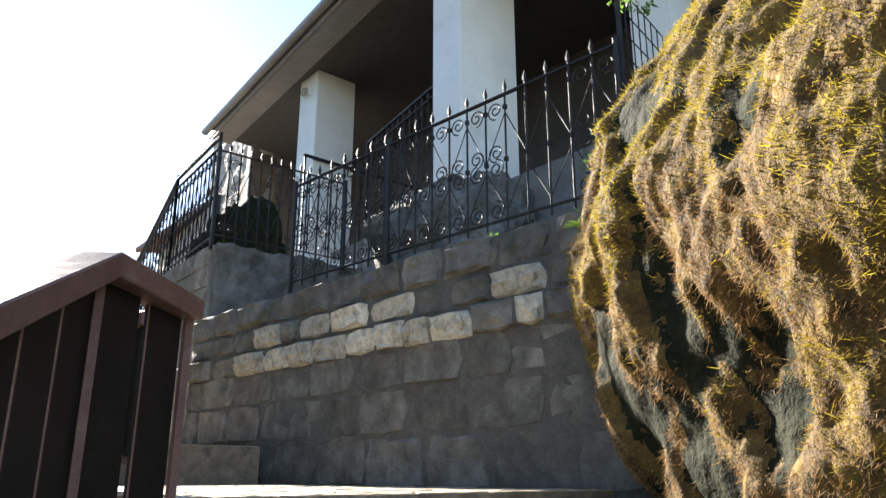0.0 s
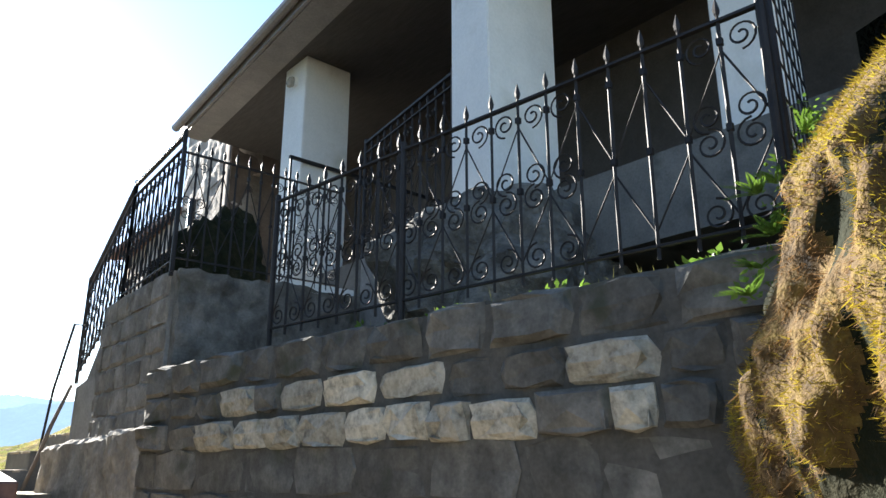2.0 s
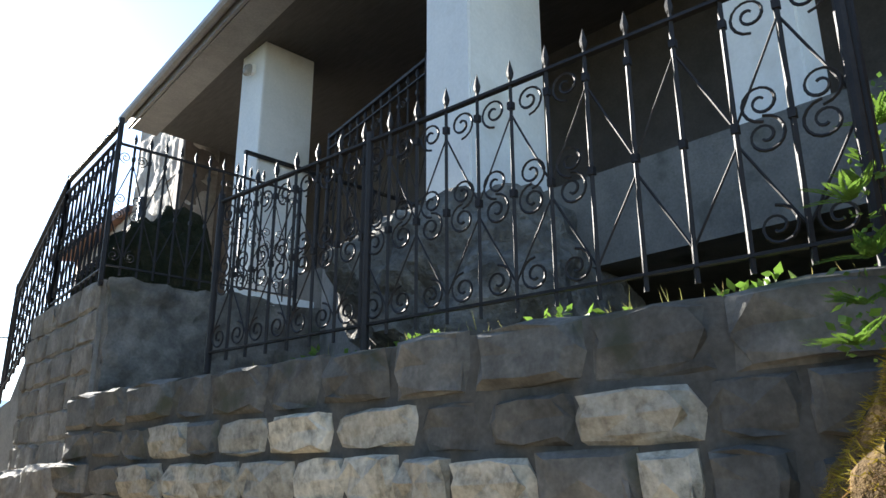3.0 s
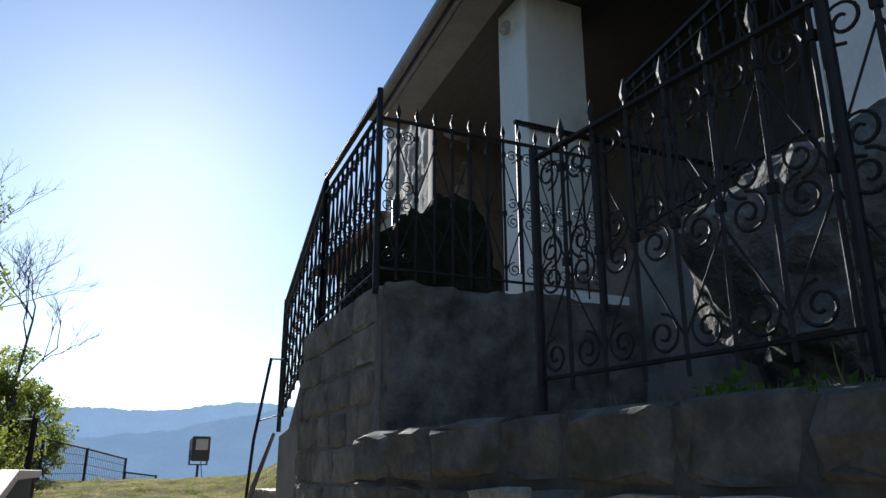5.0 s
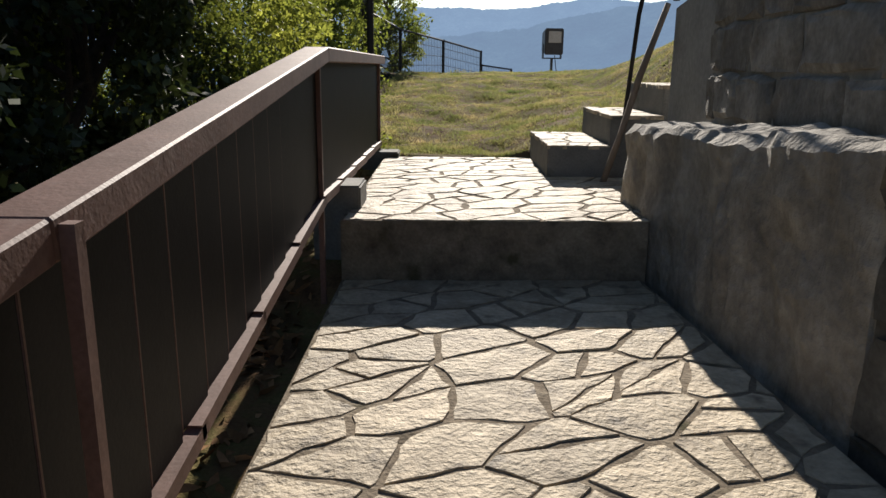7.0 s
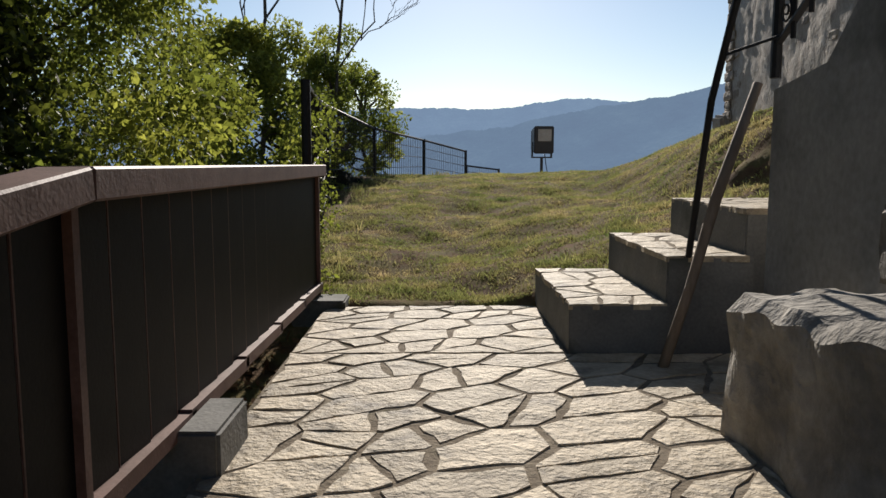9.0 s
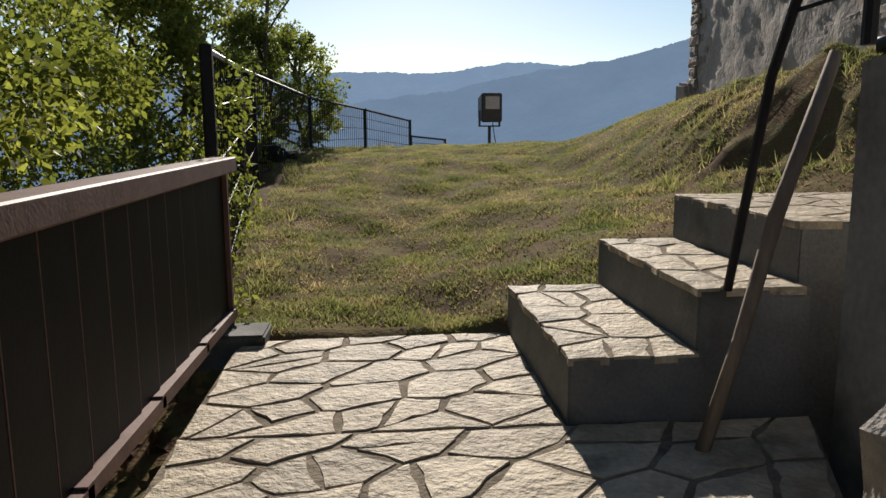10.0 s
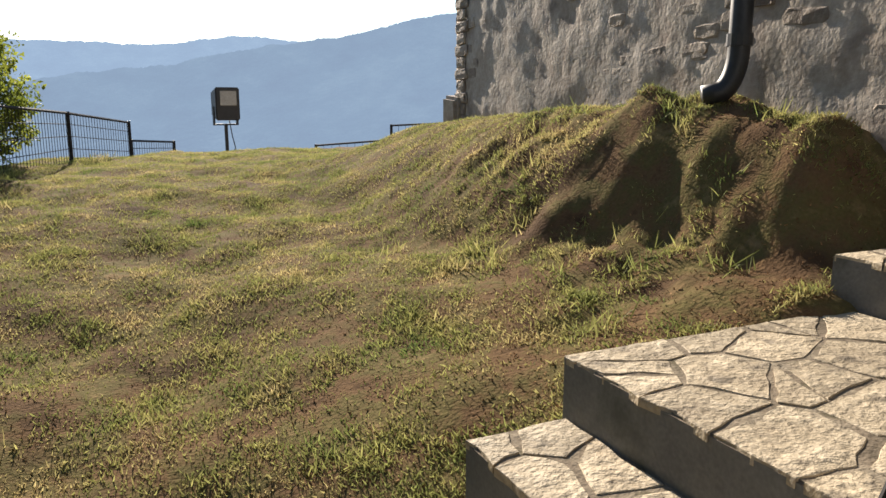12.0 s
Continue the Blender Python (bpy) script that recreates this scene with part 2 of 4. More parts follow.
def ground_z(x, y):
    """The height of the ground, on arrays."""
    x, y = np.asarray(x, float), np.asarray(y, float)
    path = np.interp(y, [-6, -0.5, 2.6, 3.2, 6.9, 7.2, 10.6, 10.9, 13.6, 13.95], [-0.9, -0.45, 0.6, 0.9, 0.95, 1.3, 1.35, 1.6, 1.75, 1.94])
    lawn = 1.94 + 0.68 * sstep((y - 13.6) / 10.5) - 0.5 * sstep((y - 26) / 9)
    z = np.where(y < 13.95, path, lawn)
    cross = np.clip((x - 2.6) / 2.6, 0, 1) * 0.78 * sstep((y - 13.3) / 0.6) * (1 - 0.9 * sstep((y - 14.3) / 6))
    z = z + cross
    ridge = np.where(y > 16, 3.64 - 0.06 * (y - 16), 3.64 - 0.12 * (16 - y))
    wide = np.interp(y, [14, 15.2, 16, 17.2, 19, 24], [0.62, 0.75, 1.25, 1.8, 2.1, 2.2])
    k = 1 - sstep((5.95 + 0.096 * (y - 13.9) - x) / wide)
    k = k * sstep((y - 13.95) / 0.75) * (1 - sstep((y - 21) / 5))
    z = np.where(y > 13, z + np.maximum(ridge - z, 0) * k, z)
    left = np.interp(y, [-5, 3, 14, 24, 30], [-1.0, 1.0, 1.1, 0.7, 2.6])
    edge = left
    drop = sstep((edge - x) / 7.0)
    z = z - drop * np.where(y < 13.9, 2.6, 2.2) - 0.04 * np.maximum(edge - x, 0)
    z = z - 0.35 * np.clip(y - 33, 0, 700)
    z = z - 0.10 * np.maximum(-8 - x, 0).clip(0, 300) - 0.05 * np.maximum(-6 - y, 0).clip(0, 300)
    return z


def bumpy(x, y):
    return 0.035 * np.sin(2.3 * x + 1.1 * y) * np.sin(1.7 * y - 0.6 * x) + 0.02 * np.sin(5.1 * x - 2) * np.sin(4.3 * y + x)


# ---- ground: one sheet to the horizon ----
def build_ground():
    far = [60, 90, 140, 220, 360, 600, 1000, 1800, 3200]
    xs = np.concatenate([[-v for v in far[::-1]], np.linspace(-45, -8, 18), np.arange(-7, 12, 0.1), np.linspace(13, 50, 18), far])
    ys = np.concatenate([[-v for v in far[::-1]], np.linspace(-50, -8, 16), np.arange(-7, 13.2, 0.22), np.arange(13.2, 24, 0.08), np.arange(24, 37, 0.3), np.linspace(38, 56, 12), far])
    gx, gy = np.meshgrid(xs, ys)
    gz = ground_z(gx, gy)
    near = (np.abs(gx) < 14) & (gy > -8) & (gy < 40)
    rough = np.zeros_like(gx)
    steep = np.clip((gx - 4.2) / 1.2, 0, 1) * np.clip((gy - 13.9) / 0.8, 0, 1) * np.clip((19.5 - gy) / 3, 0, 1)
    for i in np.argwhere(near & (gy > 13.9)):
        i = tuple(i)
        p = Vector((gx[i], gy[i], 0.3))
        rough[i] = 0.02 * noise.noise(p * 2.2) + 0.014 * noise.noise(p * 6.5)
        rough[i] += steep[i] * (0.08 * noise.noise(p * 1.5) + 0.1 * noise.noise(p * 3.7) + 0.06 * noise.noise(p * 6.3))
    gz = gz + np.where(gy > 13.9, rough, 0) + np.where(near & (gy > 14), bumpy(gx, gy), 0)
    n, m = gx.shape
    idx = np.arange(n * m).reshape(n, m)
    faces = np.stack([idx[:-1, :-1], idx[:-1, 1:], idx[1:, 1:], idx[1:, :-1]], -1).reshape(-1, 4)
    g = mesh_np("ground", np.stack([gx, gy, gz], -1).reshape(-1, 3), faces, SOIL, smooth=True)
    return tagged(g, "dry patchy lawn and bare earth sloping to a crest", "ground", kind="structure")


build_ground()


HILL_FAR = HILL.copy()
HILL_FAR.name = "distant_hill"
# the farther ridge carries more painted haze, so its emission is stronger
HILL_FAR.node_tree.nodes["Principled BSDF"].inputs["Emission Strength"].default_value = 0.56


def hills(name, dist, heights, seed, label, mat):
    """A wooded ridge far off; heights are degrees above eye level at even bearings."""
    n, rows = 1300, 18
    b = np.linspace(-70, 70, n)
    h = np.interp(b, np.linspace(-70, 70, len(heights)), heights)
    vs = []
    for r in range(rows):
        f = r / (rows - 1)
        for i in range(n):
            d = dist * (0.4 + 0.6 * f)
            jag = noise.noise(Vector((b[i] * 0.14, f * 3, seed))) * 0.007 + noise.noise(Vector((b[i] * 0.6, f * 5, seed))) * 0.003 + noise.noise(Vector((b[i] * 3, f * 9, seed))) * 0.0012 + noise.noise(Vector((b[i] * 9, f * 20, seed))) * 0.0007
            z = d * (math.tan(radians(h[i])) * f + jag * (0.3 + f) - 0.3 * (1 - f)) + 3
            vs.append((d * math.sin(radians(b[i])), d * math.cos(radians(b[i])), z))
    idx = np.arange(n * rows).reshape(rows, n)
    faces = np.stack([idx[:-1, :-1], idx[:-1, 1:], idx[1:, 1:], idx[1:, :-1]], -1).reshape(-1, 4)
    return tagged(mesh_np(name, vs, faces, mat, smooth=True), label, "hills", kind="structure")


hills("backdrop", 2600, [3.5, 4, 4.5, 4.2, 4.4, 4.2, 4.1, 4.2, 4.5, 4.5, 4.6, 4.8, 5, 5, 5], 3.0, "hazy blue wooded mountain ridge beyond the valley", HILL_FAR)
hills("backdrop_near", 1500, [-2, -2, -2, -2, -1.5, -0.6, 0.6, 2.2, 3.6, 5.6, 7.2, 8.0, 8, 8, 8], 8.0, "nearer green wooded hillside with blue haze painted on, rising behind the house", HILL)


# ---- paved walk ----
def clip_poly(poly, px, py, nx, ny):
    out = []
    for i in range(len(poly)):
        a, b = poly[i], poly[(i + 1) % len(poly)]
        da, db = (a[0] - px) * nx + (a[1] - py) * ny, (b[0] - px) * nx + (b[1] - py) * ny
        if da <= 0:
            out.append(a)
        if da * db < 0:
            t = da / (da - db)
            out.append((a[0] + t * (b[0] - a[0]), a[1] + t * (b[1] - a[1])))
    return out


def cells(outline, size, seed, ratio=1.5):
    """Irregular many-sided pieces that fill a convex outline: uneven cells, the larger ones broken across."""
    rng = random.Random(seed)
    xs, ys = [p[0] for p in outline], [p[1] for p in outline]
    turn = rng.uniform(0.2, 0.6)
    c, w = math.cos(turn), math.sin(turn)
    pts = []
    for _ in range(6000):
        p = (rng.uniform(min(xs), max(xs)), rng.uniform(min(ys), max(ys)))
        near = size * rng.uniform(0.45, 1.1)
        ok = True
        for o in pts:
            dx, dy = o[0] - p[0], o[1] - p[1]
            u, v = (c * dx + w * dy) / ratio, (c * dy - w * dx) * ratio
            if u * u + v * v < near * near:
                ok = False
                break
        if ok:
            pts.append(p)
    for p in pts:
        poly = list(outline)
        for o in pts:
            dx, dy = o[0] - p[0], o[1] - p[1]
            if o != p and abs(dx) < 4 * size and abs(dy) < 4 * size:
                u, v = (c * dx + w * dy) / ratio ** 2, (c * dy - w * dx) * ratio ** 2
                poly = clip_poly(poly, (p[0] + o[0]) / 2, (p[1] + o[1]) / 2, c * u - w * v, w * u + c * v)
                if len(poly) < 3:
                    break
        if len(poly) < 3:
            continue
        area = abs(sum(q[0] * r[1] - r[0] * q[1] for q, r in zip(poly, poly[1:] + poly[:1]))) / 2
        if area > 0.07 and rng.random() < 0.4:
            a = rng.uniform(0, math.pi)
            mx, my = sum(q[0] for q in poly) / len(poly), sum(q[1] for q in poly) / len(poly)
            yield clip_poly(poly, mx, my, math.cos(a), math.sin(a))
            yield clip_poly(poly, mx, my, -math.cos(a), -math.sin(a))
        else:
            yield poly


def flags(parent, outline, z, size, seed, gap=0.013, ratio=1.3):
    """Flagstones with ragged edges, a little uneven, bedded in earth."""
    rng = random.Random(seed + 50)
    for poly in cells(outline, size, seed, ratio):
        n = len(poly)
        if n < 3:
            continue
        cx, cy = sum(p[0] for p in poly) / n, sum(p[1] for p in poly) / n
        ring = []
        for i in range(n):
            a, b = poly[i], poly[(i + 1) % n]
            length = math.hypot(b[0] - a[0], b[1] - a[1])
            k = max(1, int(length / 0.07))
            for s in range(k):
                f = s / k
                ring.append((a[0] + f * (b[0] - a[0]), a[1] + f * (b[1] - a[1])))
        g = gap * rng.uniform(0.7, 1.7)
        pts = []
        for x, y in ring:
            d = math.hypot(x - cx, y - cy)
            if d < 0.03:
                continue
            w = (g + 0.016 * noise.noise(Vector((x * 9, y * 9, seed + cx))) + rng.uniform(-0.006, 0.01)) / d
            pts.append((x + (cx - x) * w - cx, y + (cy - y) * w - cy))
        if len(pts) < 3 or max(math.hypot(*p) for p in pts) < 0.06:
            continue
        tx, ty, top = rng.uniform(-0.006, 0.006), rng.uniform(-0.006, 0.006), rng.uniform(0.0, 0.003)
        bm = bmesh.new()
        lo = [bm.verts.new((x, y, -0.03)) for x, y in pts]
        mid = [bm.verts.new((x, y, top - 0.003 + tx * x + ty * y)) for x, y in pts]
        hi = [bm.verts.new((x * 0.985, y * 0.985, top + tx * x + ty * y + rng.uniform(-0.002, 0.002))) for x, y in pts]
        c = bm.verts.new((0, 0, top + 0.002))
        for i in range(len(pts)):
            j = (i + 1) % len(pts)
            bm.faces.new((lo[i], lo[j], mid[j], mid[i]))
            bm.faces.new((mid[i], mid[j], hi[j], hi[i]))
            bm.faces.new((hi[i], hi[j], c))
        ob = part("flagstone", bm, FLAG, parent)
        ob.location = (cx, cy, z)


def slab(name, base, z0, z1, label, mat=CONC, kind="structure", category="paving"):
    bm = prism(bmesh.new(), base, [z0] * len(base), [z1] * len(base))
    return tagged(link(name, bm, mat), label, category, kind=kind)


LOWER = [(1.15, 3.0), (3.9, 3.0), (3.5, 7.0), (1.2, 7.0)]
MIDDLE = [(1.42, 7.0), (3.5, 7.0), (3.2, 10.78), (1.42, 10.72)]
UPPER = [(1.42, 10.72), (3.22, 10.78), (3.3, 11.4), (3.8, 12.56), (2.84, 12.56), (2.86, 13.86), (1.42, 13.82)]
slab("pavement_lower", LOWER, 0.2, 1.211, "lower paved walk at the foot of the retaining wall")
slab("pavement_middle", MIDDLE, 0.2, 1.571, "paved walk of irregular flagstones beside the railing")
slab("pavement_upper", UPPER, 0.4, 1.931, "upper paved landing of irregular flagstones")
for n, (y, z) in enumerate(zip(np.linspace(-0.35, 2.75, 8), np.linspace(0.15, 1.2, 8))):
    bm = box(bmesh.new(), -0.75 + 0.22 * n, 1.75 + 0.26 * n, y - 0.02, 3.0, -0.6, z - 0.004 * n)
    tagged(link("stair_step", bm, CONC), "worn concrete step of the lower stair", "step", "lower stair steps", "structure")

# ---- side steps up to the house ----
STEPS = [("step", 2.85, 3.36, 12.57, 13.88, 2.19), ("step", 3.36, 3.79, 12.62, 13.92, 2.43), ("step", 3.79, 5.36, 12.7, 13.95, 2.67), ("step", 5.36, 6.85, 12.8, 14.04, 2.91)]
STEP_OBS = []
for nm, x0, x1, y0, y1, z in STEPS:
    bm = box(bmesh.new(), x0, x1 + 0.02, y0, y1, 1.0, z - 0.003, 0.008)
    STEP_OBS.append((tagged(link("step", bm, CONC), "dark concrete step topped with flagstones", "step", "side steps"), x0, x1, y0, y1, z))

# blocks at the foot of the railing
for x0, x1, y0, y1, z0, z1 in ((1.2, 1.56, 13.72, 14.0, 1.5, 1.99), (1.2, 1.5, 11.05, 11.4, 1.5, 2.08)):
    tagged(link("kerb_block", box(bmesh.new(), x0, x1, y0, y1, z0, z1, 0.012), CONC), "small concrete kerb block at the railing foot", "block", "kerb blocks")


# ---- steel railing of the walk ----
def steel_railing(points, label, spacing=0.22):
    """points: x, y, height of the bottom bar, height of the top."""
    rail = empty("steel_railing", label, "railing", "steel railings")
    for (xa, ya, ba, ta), (xb, yb, bb, tb) in zip(points, points[1:]):
        a, b = Vector((xa, ya, 0)), Vector((xb, yb, 0))
        bm = beam(bmesh.new(), (xa, ya, ta - 0.045), (xb, yb, tb - 0.045), 0.125, 0.078)
        bmesh.ops.bevel(bm, geom=list(bm.edges), offset=0.006, segments=1, affect="EDGES")
        part("handrail", bm, BROWN, rail, "brown painted square steel tube")
        length = (b - a).length
        laps = max(1, round(length / 0.75))
        for i in range(laps):
            p, q = Vector((xa, ya, ba)).lerp(Vector((xb, yb, bb)), i / laps), Vector((xa, ya, ba)).lerp(Vector((xb, yb, bb)), (i + 1) / laps + 0.012)
            part("bottom_bar", beam(bmesh.new(), p + Vector((0, 0, 0.005)), q - Vector((0, 0, 0.005)), 0.045, 0.05), BROWN, rail)
        n = max(1, round(length / spacing))
        ang = math.atan2(yb - ya, xb - xa)
        for i in range(n):
            f = (i + 0.5) / n
            p = a.lerp(b, f)
            zb, zt = ba + f * (bb - ba) + 0.02, ta + f * (tb - ta) - 0.08
            bm = box(bmesh.new(), -0.101, 0.101, -0.006, 0.006, 0, zt - zb, 0.002)
            ob = part("picket", bm, BLACKSTEEL, rail)
            ob.matrix_basis = pose(p.x - 0.02 * math.sin(ang), p.y + 0.02 * math.cos(ang), zb, 0, 0, math.degrees(ang) - 3)
            # thin lighter strip added to draw the picket's sunlit edge
            part("edge_bead", box(bmesh.new(), -0.1, -0.094, -0.011, -0.0065, 0, zt - zb), BROWN, ob)
    return rail


def rail_post(rail, x, y, z0, z1):
    part("post", box(bmesh.new(), x - 0.014, x + 0.014, y - 0.016, y + 0.016, z0, z1), BROWN, rail)


MAIN = [(1.33, 4.0, 1.36, 2.15), (1.35, 7.67, 1.72, 2.57), (1.35, 10.5, 2.08, 2.9), (1.35, 13.98, 2.05, 2.9)]
r = steel_railing(MAIN, "brown steel railing with dark flat pickets along the walk")
for y, z0, z1 in ((4.0, 1.0, 2.1), (7.7, 1.2, 2.55), (10.5, 1.5, 2.82), (13.96, 1.8, 2.84)):
    rail_post(r, 1.425 if y == 7.7 else 1.35, y, z0, z1)
LOW = [(-0.75, 0.35, 0.1, 0.85), (0.62, 2.4, 1.2, 1.98), (1.03, 2.72, 1.18, 1.94)]
r = steel_railing(LOW, "brown steel stair railing at the head of the lower stair")
for x, y, z0, z1 in ((-0.75, 0.35, -0.5, 0.8), (0.62, 2.4, 0.4, 1.92), (1.03, 2.72, 0.4, 1.9)):
    rail_post(r, x, y, z0, z1)


# ---- retaining wall of stone blocks ----
def wall_x(y):
    return float(np.interp(y, [2.0, 4.25, 9.45, 11.5], [4.02, 3.82, 3.34, 3.2]))


core = bmesh.new()
prism(core, [(wall_x(2.6) + 0.025, 2.6), (6.2, 2.6), (6.2, 8.8), (wall_x(8.8) + 0.025, 8.8)], [0.2] * 4, [3.1] * 4)
RETAIN = tagged(link("wall_retaining", core, MORTAR), "old retaining wall of dark and pale stone blocks", "wall", kind="structure")
lowc = bmesh.new()
LY = np.linspace(8.802, 11.42, 30)
ring = []
for y in LY:
    top = 2.6 - 0.06 * (y - 8.8)
    ring.append([lowc.verts.new(v) for v in ((wall_x(y) + 0.02, y, 0.4), (wall_x(y) + 0.0, y, 1.8), (wall_x(y) + 0.01, y, top - 0.05), (wall_x(y) + 0.06, y, top), (wall_x(y) + 0.28, y, top + 0.015), (3.8, y, top), (3.8, y, 0.4))])
for a, b in zip(ring, ring[1:]):
    for i in range(6):
        lowc.faces.new((a[i], a[i + 1], b[i + 1], b[i]))
lowc.faces.new(ring[0])
lowc.faces.new(ring[-1][::-1])
bmesh.ops.subdivide_edges(lowc, edges=list(lowc.edges), cuts=3, use_grid_fill=True)
for v in lowc.verts:
    if v.co.x < 3.75:
        v.co += 0.035 * noise.noise_vector(v.co * 2.5) + 0.03 * noise.noise_vector(v.co * 8)
LOWWALL = tagged(link("wall_low", lowc, RUBBLE), "low rough rendered stone wall ending beside the steps", "wall", kind="structure")


def block_mesh(seed, soft):
    """A rough block face of unit size in x (along) and z (up), proud along -y."""
    rng = random.Random(seed)
    me = bpy.data.meshes.new("block")
    bm = bmesh.new()
    prof = [(0.5, 0.1), (0.5, -0.5), (0.5 - 0.35 * soft, -0.85), (0.5 - soft, -1.0)]
    rings = []
    for s, d in prof:
        ring = []
        for x, z in ((-1, -1), (0, -1), (1, -1), (1, 0), (1, 1), (0, 1), (-1, 1), (-1, 0)):
            j = 0.06 if d < 0 else 0.0
            c = 0.9 if x and z and d < 0 else 1.0
            ring.append(bm.verts.new((x * s * c + rng.uniform(-j, j), d + rng.uniform(-0.28, 0.28) * (d < -0.6), z * s * c + rng.uniform(-j, j))))
        rings.append(ring)
    for a, b in zip(rings, rings[1:]):
        for i in range(8):
            bm.faces.new((a[i], a[(i + 1) % 8], b[(i + 1) % 8], b[i]))
    c = bm.verts.new((0, -1.05 + rng.uniform(-0.1, 0.1), 0))
    for i in range(8):
        bm.faces.new((rings[-1][i], rings[-1][(i + 1) % 8], c))
    bmesh.ops.recalc_face_normals(bm, faces=bm.faces)
    bm.to_mesh(me)
    bm.free()
    return me


ROUGH = [block_mesh(s, 0.12) for s in range(9)]
FLAT = [block_mesh(s + 20, 0.05) for s in range(5)]
for me in ROUGH + FLAT:
    me.materials.append(STONE)
MASONRY = material("weathered_masonry", [(0.12, 0.108, 0.092), (0.2, 0.182, 0.158), (0.32, 0.295, 0.26)], 5, 0.92, bump=0.8, fine=35, spread=0.25, dist=0.03, stain=((0.36, 0.34, 0.3), 4, 0.64))
OLD = [me.copy() for me in ROUGH]
for me in OLD:
    me.materials.clear()
    me.materials.append(MASONRY)
ROUGHP = [me.copy() for me in ROUGH]
for me in ROUGHP:
    me.materials.clear()
    me.materials.append(PALE)


def course(parent, y0, y1, z0, z1, widths, meshes, depth, seed, pale=None, gap=0.012, xf=wall_x):
    """One course of blocks along the wall's face; pale picks the bright ones by their place."""
    rng = random.Random(seed)
    y = y0
    while y < y1 - 0.08:
        w = min(rng.uniform(*widths), y1 - y)
        mid = y + w / 2
        x = xf(mid) + 0.07
        ang = math.degrees(math.atan2(xf(mid + 0.5) - xf(mid - 0.5), 1.0))
        bright = pale is not None and pale(mid, rng)
        me = rng.choice(ROUGHP if bright else meshes)
        d = depth * rng.uniform(0.75, 1.25) * (1.15 if bright else 1)
        m = pose(x, mid, (z0 + z1) / 2 + rng.uniform(-0.008, 0.008), rng.uniform(-0.8, 0.8), 0, -90 - ang) @ Matrix.Diagonal((w - gap, d, z1 - z0 - gap, 1))
        share("block", me, parent, m, "pale cleaned limestone block" if bright else "")
        y += w


# ---- the terrace and stair base above the wall ----
bm = bmesh.new()
prism(bm, [(3.62, 9.0), (6.8, 9.0), (6.8, 10.9), (3.68, 10.9)], [0.5] * 4, [4.18] * 4)
prism(bm, [(3.68, 10.9), (6.8, 10.9), (6.8, 11.8), (3.70, 11.8)], [0.5] * 4, [4.18, 4.18, 3.3, 3.3])
prism(bm, [(3.70, 11.8), (6.8, 11.8), (6.8, 12.3), (3.72, 12.3)], [0.5] * 4, [3.3, 3.3, 3.24, 3.24])
tagged(link("wall_terrace", bm, RENDER), "weathered grey rendered terrace wall, stained and cracked", "wall", kind="structure")
bm = bmesh.new()
prism(bm, [(3.64, 8.8), (5.9, 8.8), (5.9, 8.94), (3.64, 8.94)], [3.0] * 4, [4.17] * 4)
bmesh.ops.subdivide_edges(bm, edges=list(bm.edges), cuts=40, use_grid_fill=True)
for v in bm.verts:
    if v.co.y < 8.85:
        v.co += 0.05 * noise.noise_vector(v.co * 2.6) + 0.035 * noise.noise_vector(v.co * 7)
tagged(link("wall_bank", bm, STONE), "dark rough bank below the terrace railing", "wall", kind="structure")
tagged(link("white_board", box(bmesh.new(), 4.8, 5.75, 8.80, 8.84, 4.14, 4.26, 0.005), WHITE), "white painted board along the terrace edge", "board")
# low parapet beneath the inner railing
bm = prism(bmesh.new(), [(5.5, 6.72), (6.9, 6.72), (6.9, 8.8), (5.84, 8.8)], [3.0] * 4, [4.72] * 4)
tagged(link("wall_parapet", bm, RENDER), "grey rendered parapet under the inner railing", "wall", kind="structure")
slab("terrace_floor", [(6.0, 2.4), (9.0, 2.4), (9.0, 10.9), (6.0, 10.9)], 4.0, 4.75, "shaded concrete porch floor", kind="structure", category="floor")
slab("wall_porch_back", [(8.6, 2.0), (9.2, 2.0), (9.2, 13.9), (8.6, 13.9)], 2.0, 9.0, "dark timber back wall of the porch", SOFFIT, category="wall")
slab("wall_porch_end", [(7.2, 2.0), (8.6, 2.0), (8.6, 2.3), (7.2, 2.3)], 2.0, 9.0, "dark timber end wall of the porch", SOFFIT, category="wall")

# pillars
for x0, x1, y0, y1, z0 in ((5.28, 6.26, 5.96, 6.5, 4.1), (5.6, 6.36, 10.0, 10.6, 4.15), (6.5, 6.98, 3.8, 4.35, 4.2)):
    p = tagged(link("pillar", box(bmesh.new(), x0, x1, y0, y1, z0, 7.97, 0.012), WHITE), "square white painted porch pillar", "pillar", "porch pillars")

# porch roof: soffit, fascia, gutter, tiles
roof = empty("porch_roof", "wide overhanging porch roof with dark boarded soffit and metal gutter", "roof", kind="structure")
EAVE = [(4.36, 1.0), (5.3, 13.6)]
bm = prism(bmesh.new(), [EAVE[0], (9.3, 1.0), (9.3, 13.75), EAVE[1]], [7.97, 7.97, 7.97, 7.97], [8.08, 9.6, 9.6, 8.08])
part("soffit", bm, SOFFIT, roof, "dark stained boarded soffit")
bm = beam(bmesh.new(), (EAVE[0][0] - 0.03, 1.0, 8.03), (EAVE[1][0] - 0.03, 13.78, 8.03), 0.04, 0.2)
part("fascia", bm, FASCIA, roof)
